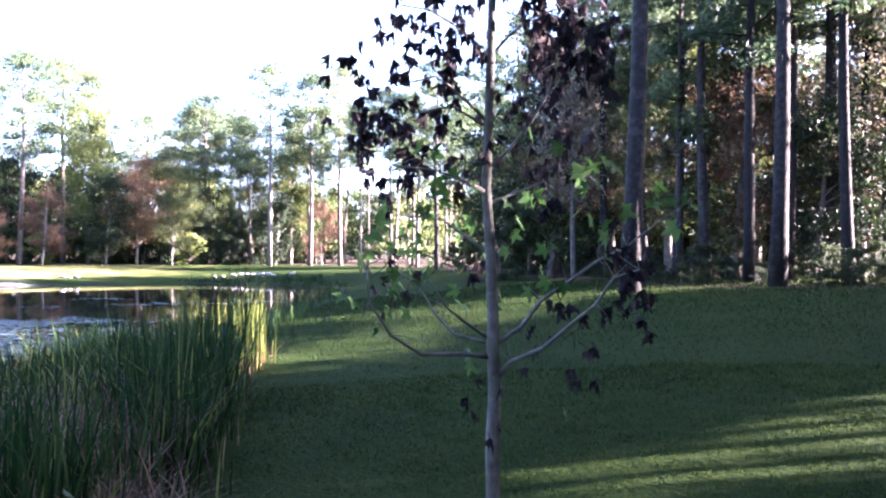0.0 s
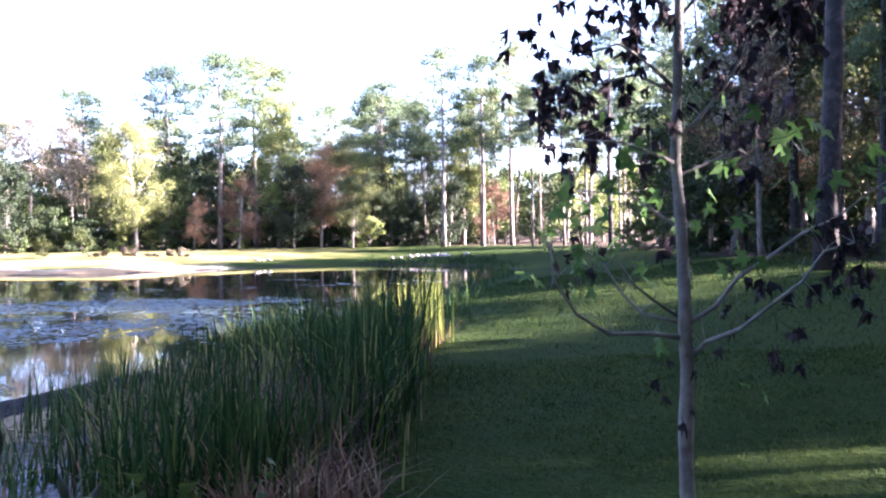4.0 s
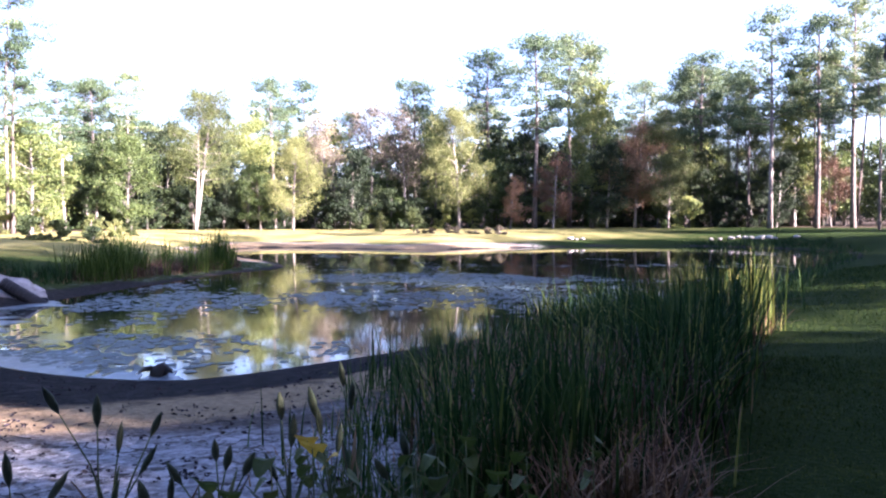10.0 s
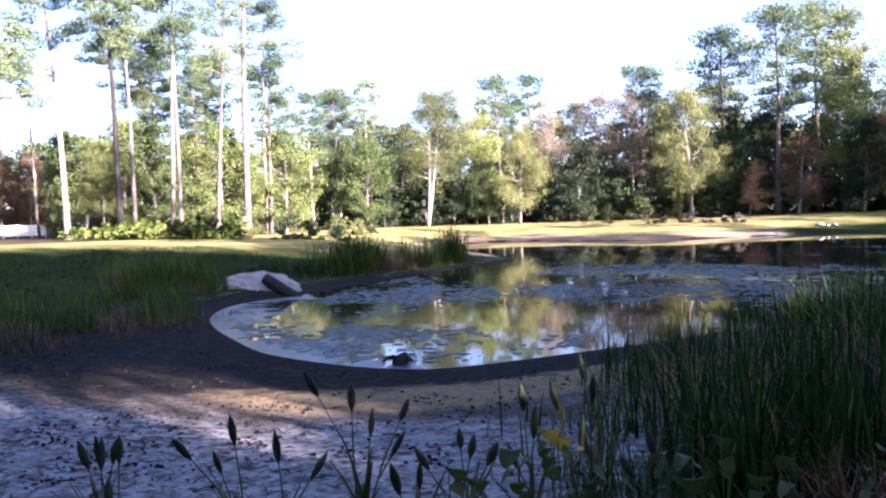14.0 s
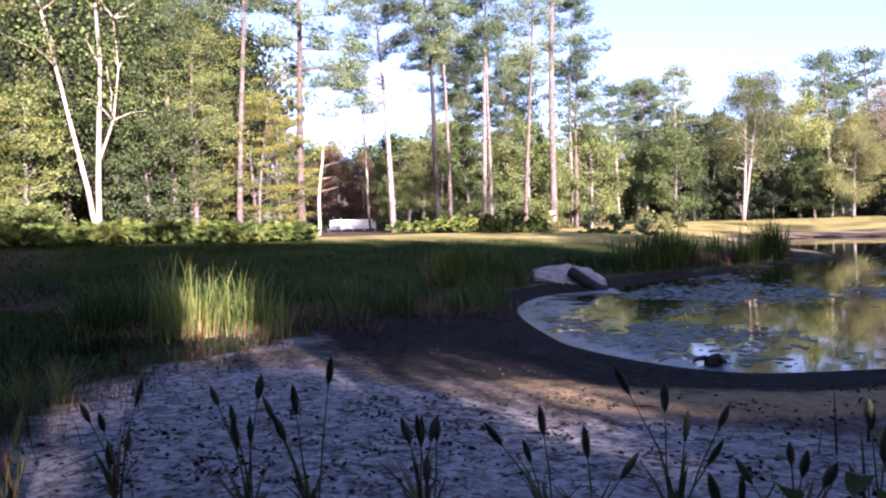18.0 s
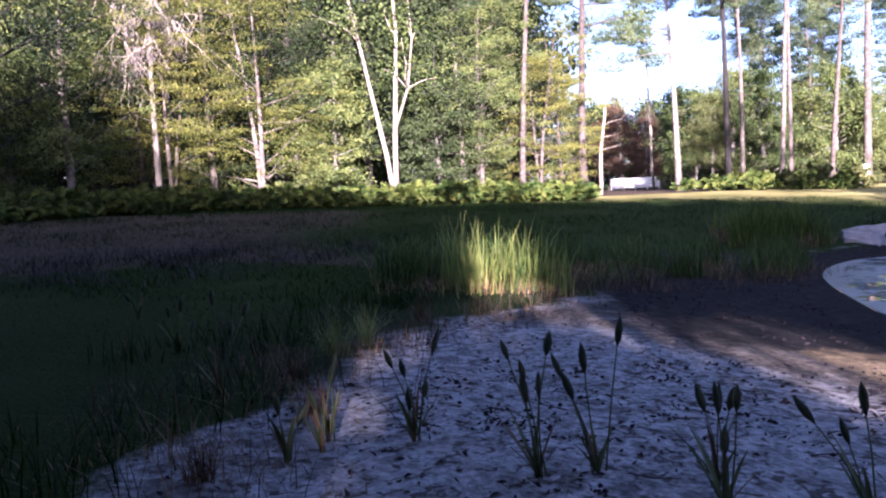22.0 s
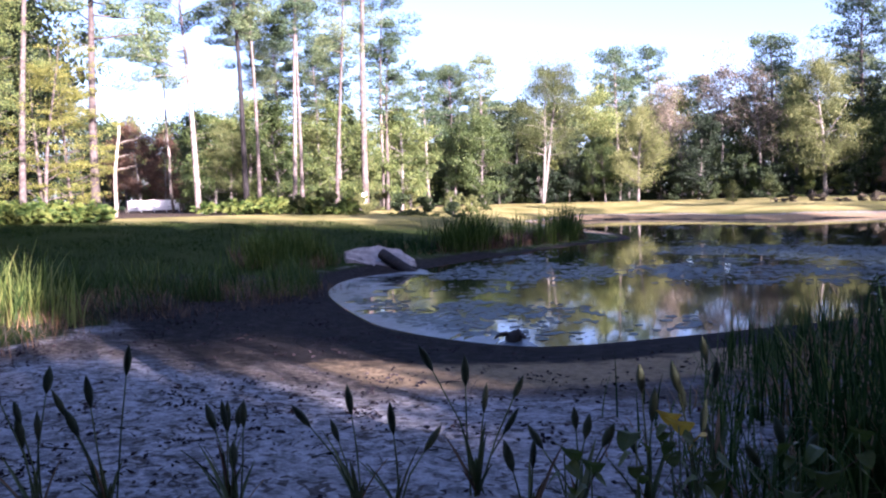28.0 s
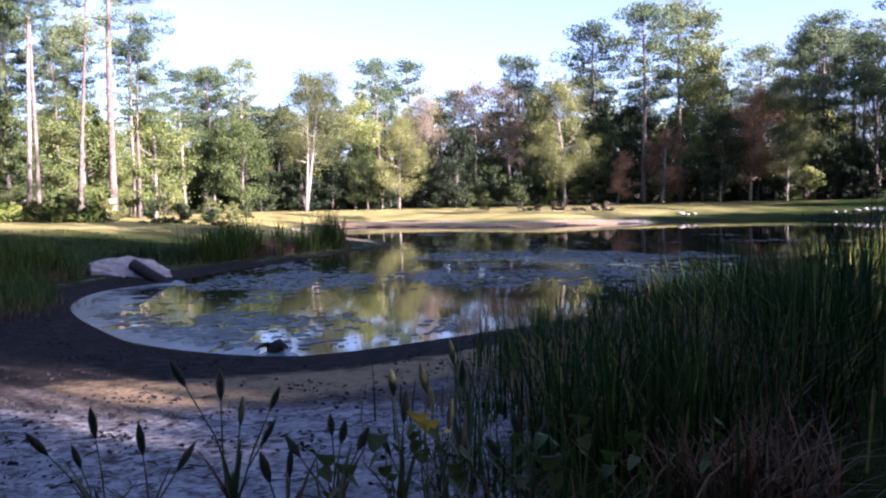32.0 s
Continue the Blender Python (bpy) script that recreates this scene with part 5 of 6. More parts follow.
def culvert():
    x0, y0 = -21.7, 11.7
    top = tagged(new("culvert"), "dark ribbed drain pipe sloping over a pale concrete apron", "drain pipe")
    top.location = (x0, y0, WATER)
    a, b = Vector((-0.75, -0.42, 0.56)), Vector((0.25, 0.2, -0.12))
    axis = (b - a).normalized()
    u = axis.cross(Vector((0, 0, 1))).normalized()
    w = axis.cross(u)
    bm = bmesh.new()
    rings = []
    for p, r in ((a, 0.165), (b, 0.165), (b, 0.14), (a, 0.14)):
        rings.append([bm.verts.new(p + (u * math.cos(k * math.pi / 12) + w * math.sin(k * math.pi / 12)) * r) for k in range(24)])
    for q in range(4):
        r1, r2 = rings[q], rings[(q + 1) % 4]
        for k in range(24):
            bm.faces.new((r1[k], r1[(k + 1) % 24], r2[(k + 1) % 24], r2[k]))
    me = bpy.data.meshes.new("pipe")
    bm.to_mesh(me)
    bm.free()
    me.materials.append(PIPE)
    new("pipe", me).parent = top
    for k in range(12):
        v, f = [], []
        c = a + axis * (0.05 + k * 0.11)
        tube([c - axis * 0.03, c + axis * 0.03], [0.178, 0.178], 24, v, f)
        mesh_object("pipe_rib", v, f, PIPE, top)
    # the apron: across the bank and up it
    across, back = np.array((0.44, 0.9)), np.array((-0.9, 0.44))
    low = [(-1.75, 0.75, 0.4), (-1.1, 0.4, 0.22), (-0.5, 0.0, 0.0), (0.05, 0.15, -0.05), (0.35, 0.6, -0.02)]
    high = [(-1.95, 1.3, 0.6), (-1.3, 1.5, 0.7), (-0.6, 1.5, 0.7), (0.0, 1.4, 0.56), (0.35, 1.2, 0.26)]
    rng = np.random.default_rng(98)
    v, f, nu, nv = [], [], 17, 8
    for j in range(nv):
        for i in range(nu):
            g, t = 4 * i / (nu - 1), j / (nv - 1)
            p = [np.interp(g, range(5), [q[c] for q in low]) * (1 - t) + np.interp(g, range(5), [q[c] for q in high]) * t for c in range(3)]
            e = across * (p[0] + 0.04 * rng.normal()) + back * (p[1] + 0.04 * rng.normal())
            v.append((e[0], e[1], p[2] + 0.05 * math.sin(t * math.pi) + 0.015 * rng.normal()))
    rim = [i for i in range(nu)] + [nu * j + nu - 1 for j in range(1, nv)] + [nu * (nv - 1) + i for i in range(nu - 2, -1, -1)] + [nu * j for j in range(nv - 2, 0, -1)]
    f += [(nu * j + i, nu * j + i + 1, nu * j + nu + i + 1, nu * j + nu + i) for j in range(nv - 1) for i in range(nu - 1)]
    n = len(v)
    v += [(v[k][0] * 1.02, v[k][1] * 1.02, v[k][2] - 0.5) for k in rim]
    f += [(rim[k], n + k, n + (k + 1) % len(rim), rim[(k + 1) % len(rim)]) for k in range(len(rim))]
    mesh_object("apron", v, f, CONCRETE, top, "pale rough concrete apron on the bank")


culvert()


def box(name, size, at, mat, parent, bevel=0.01, turn=(0, 0, 0)):
    bm = bmesh.new()
    bmesh.ops.create_cube(bm, size=1, matrix=pose(*at, *turn) @ Matrix.Diagonal((*size, 1)))
    bmesh.ops.bevel(bm, geom=bm.edges[:], offset=bevel, segments=1, affect="EDGES")
    me = bpy.data.meshes.new(name)
    bm.to_mesh(me)
    bm.free()
    me.materials.append(mat)
    ob = new(name, me)
    ob.parent = parent
    return ob


def far_fixtures():
    top = tagged(new("marker_post"), "small white marker board on a post beside a pine", "sign")
    x, y = -53.2, 26.0
    top.location = (x, y, ground_z(x, y))
    top.rotation_euler = (0, 0, radians(65))
    box("post", (0.1, 0.1, 1.3), (0, 0, 0.6), WHITE, top)
    box("board", (0.36, 0.05, 0.75), (0, -0.08, 1.05), WHITE, top)
    top = tagged(new("white_fence"), "low white board fence far across the grass", "fence")
    x, y = -84.0, 17.5
    top.location = (x, y, ground_z(x, y))
    top.rotation_euler = (0, 0, radians(80))
    for k in range(5):
        box("post", (0.12, 0.12, 1.3), (-2.4 + 1.2 * k, 0, 0.6), WHITE, top)
    for z in (0.35, 0.7, 1.05):
        box("rail", (4.9, 0.05, 0.33), (0, -0.09, z), WHITE, top)
    rng = np.random.default_rng(99)
    for k in range(20):
        x, y = -17.5 + 7 * rng.uniform(0, 1), 63.0 + 1.5 * rng.uniform(0, 1)
        if k > 15:
            x, y = -25 - 3 * rng.uniform(0, 1), 60.0 - rng.uniform(0, 1)
        bm = bmesh.new()
        bmesh.ops.create_icosphere(bm, subdivisions=2, radius=0.4)
        for v in bm.verts:
            v.co *= 1 + 0.25 * noise.noise(v.co * 2.5 + Vector((k * 7.0, 0, 0)))
            v.co.z *= 0.5
        me = bpy.data.meshes.new("rock")
        bm.to_mesh(me)
        bm.free()
        me.materials.append(CONCRETE)
        tagged(new("rock", me), "pale weathered lump of stone on the far bank", "rock", "stones on the far bank").matrix_world = pose(x, y, ground_z(x, y) + 0.1, 0, 0, k * 50) @ Matrix.Scale(rng.uniform(0.35, 0.85), 4)


far_fixtures()

# ---- palmetto hedge and shrubs before the west wood ----
FROND = material("palmetto_fronds", [(0.2, (0.022, 0.045, 0.009)), (0.5, (0.065, 0.1, 0.02)), (0.8, (0.15, 0.175, 0.038))], scale=2, rough=0.6, bump=0, random_hue=0.5, spec=0.2, translucent=0.25)


def make_palmetto(seed):
    rng = np.random.default_rng(seed)
    top = tagged(new("palmetto"), "saw palmetto with fan fronds, tips in the sun", "palmetto", "palmettos before the wood")
    for k in range(13):
        v, f = [], []
        a, e = k * 2.4 + rng.uniform(-0.3, 0.3), rng.uniform(0.25, 1.3)
        d = Vector((math.cos(a) * math.cos(e), math.sin(a) * math.cos(e), math.sin(e)))
        ln = rng.uniform(0.5, 0.95)
        hub = d * ln
        tube([(0, 0, 0), tuple(hub * 0.5 + Vector((0, 0, 0.04))), tuple(hub)], [0.014, 0.012, 0.01], 4, v, f)
        side = d.cross(Vector((0, 0, 1))).normalized()
        up = side.cross(d)
        for s in range(16):
            b = radians(-112 + 15 * s)
            q = d * math.cos(b) + side * math.sin(b)
            tip = hub + q * rng.uniform(0.42, 0.55) - up * 0.12 + Vector((0, 0, -0.06))
            mid = hub + q * 0.26 + up * 0.05
            w = q.cross(up).normalized() * 0.02
            i = len(v)
            v += [tuple(hub), tuple(mid - w), tuple(tip), tuple(mid + w)]
            f += [(i, i + 1, i + 2), (i, i + 2, i + 3)]
        mesh_object("frond", v, f, FROND, top)
    return top


PALMETTOS = [make_palmetto(s) for s in (101, 102, 103)]
_r = np.random.default_rng(8)
for i in range(150):
    a = 81.5 + 44.5 * (i + _r.uniform(0, 1)) / 150
    d = np.interp(a, [79, 81, 88, 97, 105, 112, 120, 126], [39, 37, 35.2, 33.4, 31.6, 29.6, 27.6, 26]) + _r.uniform(0, 2.6)
    a = radians(a)
    put(PALMETTOS[i % 3], -math.sin(a) * d, math.cos(a) * d, _r.uniform(0.6, 0.95), turn=_r.uniform(0, 360), sink=0.02)
for i in range(26):
    a, d = radians(_r.uniform(64, 75)), _r.uniform(50, 54)
    put(PALMETTOS[i % 3], -math.sin(a) * d, math.cos(a) * d, _r.uniform(0.7, 1.1), turn=_r.uniform(0, 360), sink=0.02)
park(PALMETTOS)
BUSH = [make_shrub(74, 1.6, LEAF_YELLOW, "low yellow-green shrub in the sun"), make_shrub(75, 1.5, LEAF_DARK_SHADED, "low dark shrub below a pine"), make_shrub(76, 1.2, LEAF_GREY, "low dry grey-brown brush on the far bank")]
YOUNG = make_broadleaf(77, 2.0, 0.03, LEAF_YELLOW, 0.15, 0.3, 22, 60, 0.12, label="young tree on the far bank, lit yellow-green", name="young_tree")
put(YOUNG, -43.1, 54.8, 1.05)
put(YOUNG, -41.4, 57.4, 1.25)
for i in range(9):
    put(BUSH[2], -40.5 + 0.85 * i + _r.uniform(-0.3, 0.3), 56.6 + 0.3 * i + _r.uniform(-0.5, 0.5), _r.uniform(0.5, 1.0), sink=0.15, tall=_r.uniform(0.45, 0.9))
for x, y, k, s in ((-46.5, 22.4, 0, 1.0), (-47.2, 20.6, 0, 1.1), (-47.8, 18.8, 0, 0.9), (-46.0, 25.0, 1, 1.2), (-45.4, 26.6, 1, 1.1), (-44.6, 28.2, 1, 0.9), (-52, 33, 0, 1.2), (-54, 36, 0, 1.0), (-56, 39, 0, 0.9)):
    put(BUSH[k], x, y, s, sink=0.25)
park(BUSH + [YOUNG])


# ---- the young tree beside the camera ----
WILTED = material("wilted_leaves", [(0.2, (0.011, 0.01, 0.013)), (0.5, (0.03, 0.025, 0.031)), (0.85, (0.085, 0.062, 0.062))], scale=8, rough=0.85, bump=0.2, random_hue=0.35, spec=0.15, translucent=0.22)
FRESH = material("fresh_leaves", [(0.2, (0.03, 0.07, 0.015)), (0.5, (0.07, 0.15, 0.035)), (0.85, (0.14, 0.24, 0.06))], scale=8, rough=0.5, bump=0.2, random_hue=0.3, spec=0.3, translucent=0.4)


def lobed_leaf(rng, at, size, wilt, v, f):
    """A five-lobed leaf with a stalk, hanging and curled."""
    a = rng.uniform(0, 2 * math.pi)
    down = Vector((math.cos(a) * (0.25 if wilt else 0.8), math.sin(a) * (0.25 if wilt else 0.8), -1.0 if wilt else -0.45)).normalized()
    side = down.cross(Vector((math.sin(a * 3), math.cos(a * 2), 0.3))).normalized()
    nrm = side.cross(down)
    hub = Vector(at) + down * size * 0.35
    tube([tuple(at), tuple(hub)], [0.0016, 0.0012], 4, v, f)
    i = len(v)
    v.append(tuple(hub))
    lobes = ((-122, 0.3), (-108, 0.5), (-90, 0.34), (-70, 0.6), (-58, 0.88), (-46, 0.62), (-30, 0.42), (-12, 0.7), (0, 1.0), (12, 0.7), (30, 0.42), (46, 0.62), (58, 0.88), (70, 0.6), (90, 0.34), (108, 0.5), (122, 0.3))
    curl = rng.uniform(0.5, 1.1) if wilt else rng.uniform(0.0, 0.35)
    for b, r in lobes:
        b = radians(b * (0.38 if wilt else 1.0))
        p = hub + (down * math.cos(b) + side * math.sin(b)) * size * r * rng.uniform(0.85, 1.1)
        p += nrm * size * (abs(math.sin(b)) * curl * 0.7 + r * curl * 0.25 * math.sin(3 * b + a))
        p += Vector(rng.normal(size=3)) * size * (0.09 if wilt else 0.03)
        v.append(tuple(p))
    for k in range(len(lobes) - 1):
        f.append((i, i + 1 + k, i + 2 + k))


def young_sweetgum():
    rng = np.random.default_rng(111)
    top = tagged(new("sapling"), "young pale-barked tree with dark wilted and a few green leaves", "tree")

    def trunk(points, r):
        fine = []
        for a, b in zip(points, points[1:]):
            fine += [Vector(a).lerp(Vector(b), k / 3) for k in range(3)]
        fine.append(Vector(points[-1]))
        fine[0].z = ground_z(fine[0].x, fine[0].y) - 0.1
        n = len(fine)
        v, f = tube(fine, [r * (1.05 - 0.62 * k / n) * (1.0 + 0.05 * math.sin(k * 2.1)) for k in range(n)], 12)
        mesh_object("trunk", v, f, BARK_SAPLING, top, "slim straight trunk with pale patchy bark", smooth=True)

    def branch(points, r):
        v, f = tube(points, [r * (1 - 0.7 * k / (len(points) - 1)) for k in range(len(points))], 7)
        for p in points[1:]:
            for _ in range(2):
                limb(rng, p, rng.normal(size=3) + np.array([0, 0, 0.5]), rng.uniform(0.06, 0.2), 0.0022, v, f, 0.4, 4, 3)
        mesh_object("branch", v, f, BARK_SAPLING, top, smooth=True)

    rest = ([], [])

    def cluster(x, y, z, count, mat):
        wilt = mat is WILTED
        for k in range(int(count * 1.15) if wilt else count):
            p = Vector((x, y, z)) + Vector(rng.normal(size=3) * (0.042, 0.048, 0.085))
            size = rng.uniform(0.045, 0.085) if wilt else rng.uniform(0.045, 0.08)
            if k % 5 == 0 or not wilt:
                v, f = [], []
                lobed_leaf(rng, p, size, wilt, v, f)
                mesh_object("leaf", v, f, mat, top, smooth=True, label="" if wilt else "fresh green lobed leaf")
            else:
                lobed_leaf(rng, p, size, wilt, *rest)
        limb(rng, (x, y, z + 0.03), rng.normal(size=3), 0.14, 0.0022, *rest, 0.4, 4, 3)

    trunk([(0.37, 2.83, 0.3), (0.36, 2.83, 0.78), (0.37, 2.83, 1.06), (0.36, 2.83, 1.2), (0.36, 2.83, 1.34), (0.35, 2.83, 1.59), (0.33, 2.84, 1.87), (0.34, 2.83, 2.17), (0.35, 2.83, 2.64), (0.36, 2.83, 3.01), (0.35, 2.83, 3.41)], 0.03)
    branch([(0.36, 2.83, 1.17), (0.23, 2.79, 1.19), (0.07, 2.69, 1.2), (-0.05, 2.64, 1.28), (-0.13, 2.59, 1.41), (-0.14, 2.59, 1.55)], 0.011)
    branch([(0.34, 2.83, 1.23), (0.2, 2.89, 1.26), (0.13, 2.99, 1.33), (0.04, 3.04, 1.47), (0.0, 3.09, 1.54)], 0.008)
    branch([(0.34, 2.84, 1.25), (0.24, 2.79, 1.32), (0.17, 2.74, 1.38), (0.09, 2.7, 1.5)], 0.008)
    branch([(0.38, 2.83, 1.09), (0.43, 2.78, 1.16), (0.54, 2.66, 1.23), (0.64, 2.59, 1.33), (0.72, 2.53, 1.41), (0.78, 2.51, 1.51), (0.87, 2.49, 1.54)], 0.011)
    branch([(0.38, 2.83, 1.23), (0.48, 2.87, 1.29), (0.57, 2.91, 1.4), (0.68, 2.94, 1.47), (0.82, 2.96, 1.57), (0.95, 2.99, 1.63), (1.08, 2.95, 1.74)], 0.011)
    branch([(0.33, 2.84, 2.14), (0.26, 2.79, 2.2), (0.19, 2.74, 2.25), (0.12, 2.69, 2.29), (-0.03, 2.59, 2.23), (-0.12, 2.59, 2.28)], 0.008)
    branch([(0.33, 2.84, 2.12), (0.19, 2.94, 2.22), (0.05, 2.99, 2.2), (-0.08, 3.04, 2.13)], 0.008)
    branch([(0.36, 2.83, 1.96), (0.42, 2.78, 2.02), (0.5, 2.72, 2.12), (0.55, 2.66, 2.21), (0.59, 2.65, 2.34), (0.64, 2.64, 2.49)], 0.008)
    branch([(0.35, 2.83, 2.41), (0.42, 2.88, 2.5), (0.52, 2.92, 2.59), (0.67, 2.94, 2.65), (0.79, 2.92, 2.58)], 0.008)
    branch([(0.34, 2.83, 2.38), (0.27, 2.79, 2.46), (0.18, 2.69, 2.5), (0.09, 2.69, 2.55), (-0.04, 2.69, 2.57)], 0.008)
    branch([(0.34, 2.83, 1.8), (0.43, 2.93, 1.84), (0.59, 3.01, 1.91), (0.79, 3.02, 1.95)], 0.008)
    branch([(0.33, 2.84, 1.85), (0.23, 2.69, 1.88), (0.12, 2.59, 1.91), (-0.05, 2.59, 1.93)], 0.008)
    branch([(0.35, 2.83, 1.59), (0.26, 2.89, 1.66), (0.15, 2.94, 1.74), (-0.05, 2.99, 1.76)], 0.008)
    branch([(0.35, 2.83, 2.64), (0.46, 2.77, 2.76), (0.55, 2.66, 2.8), (0.7, 2.63, 2.77)], 0.008)
    branch([(0.35, 2.83, 2.68), (0.23, 2.89, 2.82), (0.12, 2.99, 2.91)], 0.008)
    cluster(-0.06, 2.63, 2.53, 8, WILTED)
    cluster(0.04, 2.71, 2.46, 8, WILTED)
    cluster(0.09, 3.00, 2.64, 7, WILTED)
    cluster(0.17, 2.89, 2.56, 12, WILTED)
    cluster(0.25, 2.64, 2.49, 10, WILTED)
    cluster(0.19, 2.81, 2.47, 8, WILTED)
    cluster(-0.15, 2.83, 2.33, 8, WILTED)
    cluster(-0.17, 2.66, 2.19, 12, WILTED)
    cluster(-0.15, 2.95, 2.15, 14, WILTED)
    cluster(-0.04, 2.65, 2.25, 12, WILTED)
    cluster(-0.04, 2.79, 2.16, 14, WILTED)
    cluster(-0.24, 2.84, 2.26, 5, WILTED)
    cluster(0.13, 2.81, 2.34, 10, WILTED)
    cluster(0.17, 2.89, 2.18, 9, WILTED)
    cluster(0.06, 2.96, 2.10, 9, WILTED)
    cluster(-0.15, 3.07, 1.99, 8, WILTED)
    cluster(-0.06, 2.73, 1.91, 6, WILTED)
    cluster(0.31, 2.91, 2.38, 4, WILTED)
    cluster(0.57, 2.91, 2.57, 26, WILTED)
    cluster(0.65, 2.69, 2.51, 30, WILTED)
    cluster(0.71, 2.53, 2.42, 22, WILTED)
    cluster(0.59, 3.04, 2.46, 16, WILTED)
    cluster(0.60, 2.70, 2.24, 14, WILTED)
    cluster(0.50, 2.72, 2.13, 8, WILTED)
    cluster(0.65, 3.00, 2.11, 16, WILTED)
    cluster(0.38, 2.87, 2.29, 6, WILTED)
    cluster(0.37, 2.82, 2.14, 6, WILTED)
    cluster(0.81, 2.90, 2.40, 12, WILTED)
    cluster(0.61, 2.56, 2.36, 14, WILTED)
    cluster(-0.04, 2.95, 1.51, 8, WILTED)
    cluster(0.33, 2.77, 1.04, 6, WILTED)
    cluster(0.88, 2.54, 1.53, 16, WILTED)
    cluster(0.88, 2.83, 1.43, 7, WILTED)
    cluster(0.56, 3.03, 1.25, 5, WILTED)
    cluster(0.70, 2.64, 1.29, 4, WILTED)
    cluster(0.70, 2.85, 1.17, 3, WILTED)
    cluster(0.61, 2.70, 1.39, 4, WILTED)
    cluster(0.59, 2.93, 1.50, 3, WILTED)
    cluster(0.80, 2.88, 1.15, 2, WILTED)
    cluster(0.86, 2.61, 1.60, 6, WILTED)
    cluster(0.33, 3.00, 1.62, 5, WILTED)
    cluster(0.59, 2.89, 2.80, 24, WILTED)
    cluster(0.73, 2.87, 2.80, 20, WILTED)
    cluster(0.24, 3.00, 2.81, 14, WILTED)
    cluster(0.12, 2.81, 2.77, 10, WILTED)
    cluster(0.43, 2.96, 2.92, 16, WILTED)
    cluster(0.25, 3.03, 1.96, 4, WILTED)
    cluster(0.53, 2.61, 1.88, 6, WILTED)
    cluster(0.17, 3.02, 1.79, 6, FRESH)
    cluster(0.10, 2.79, 1.87, 4, FRESH)
    cluster(0.03, 2.83, 1.75, 6, FRESH)
    cluster(0.72, 2.60, 1.90, 7, FRESH)
    cluster(0.73, 2.88, 1.95, 4, FRESH)
    cluster(0.81, 2.66, 1.74, 5, FRESH)
    cluster(1.05, 2.89, 1.80, 4, FRESH)
    cluster(1.03, 2.59, 1.78, 4, FRESH)
    cluster(0.44, 2.86, 1.59, 6, FRESH)
    cluster(0.61, 2.75, 1.56, 4, FRESH)
    cluster(0.01, 2.90, 1.47, 5, FRESH)
    cluster(-0.03, 2.69, 1.55, 5, FRESH)
    cluster(-0.06, 2.68, 1.72, 4, FRESH)
    cluster(-0.12, 2.96, 1.64, 4, FRESH)
    cluster(0.20, 2.97, 1.74, 5, FRESH)
    cluster(0.31, 2.87, 1.97, 3, FRESH)
    cluster(0.52, 3.03, 1.96, 3, FRESH)
    cluster(-0.17, 2.69, 1.64, 3, FRESH)
    cluster(0.70, 2.96, 1.90, 3, FRESH)
    cluster(0.12, 2.68, 2.03, 3, FRESH)
    cluster(0.42, 3.06, 1.62, 5, FRESH)
    cluster(-0.16, 2.90, 1.36, 2, FRESH)
    cluster(-0.04, 2.90, 1.29, 2, FRESH)
    cluster(0.23, 3.08, 1.47, 3, FRESH)
    cluster(0.54, 2.96, 1.03, 2, FRESH)
    cluster(0.27, 2.98, 1.25, 3, FRESH)
    cluster(0.08, 2.62, 1.70, 4, FRESH)
    cluster(0.01, 2.78, 1.61, 4, FRESH)
    tagged(mesh_object("wilted_foliage", *rest, WILTED, top, smooth=True), "mass of dark curled wilted leaves", kind="stuff")


young_sweetgum()

# ---- plants on the sand ----
STALK = material("plant_stalks", [(0.2, (0.03, 0.05, 0.018)), (0.5, (0.07, 0.1, 0.035)), (0.85, (0.16, 0.17, 0.07))], scale=6, rough=0.6, bump=0.1, random_hue=0.3)
HEAD = material("seed_heads", [(0.2, (0.012, 0.02, 0.012)), (0.5, (0.03, 0.045, 0.022)), (0.85, (0.07, 0.08, 0.04))], scale=20, rough=0.7, bump=0.4, bump_scale=120, random_hue=0.3)
LEAF_GOLD = material("golden_leaf", [(0.2, (0.3, 0.16, 0.02)), (0.5, (0.55, 0.36, 0.04)), (0.85, (0.7, 0.52, 0.1))], scale=14, rough=0.6, bump=0.2, translucent=0.3)
LEAF_OLIVE = material("olive_leaf", [(0.2, (0.02, 0.04, 0.008)), (0.5, (0.055, 0.085, 0.016)), (0.85, (0.15, 0.155, 0.03))], scale=14, rough=0.6, bump=0.2, translucent=0.3)


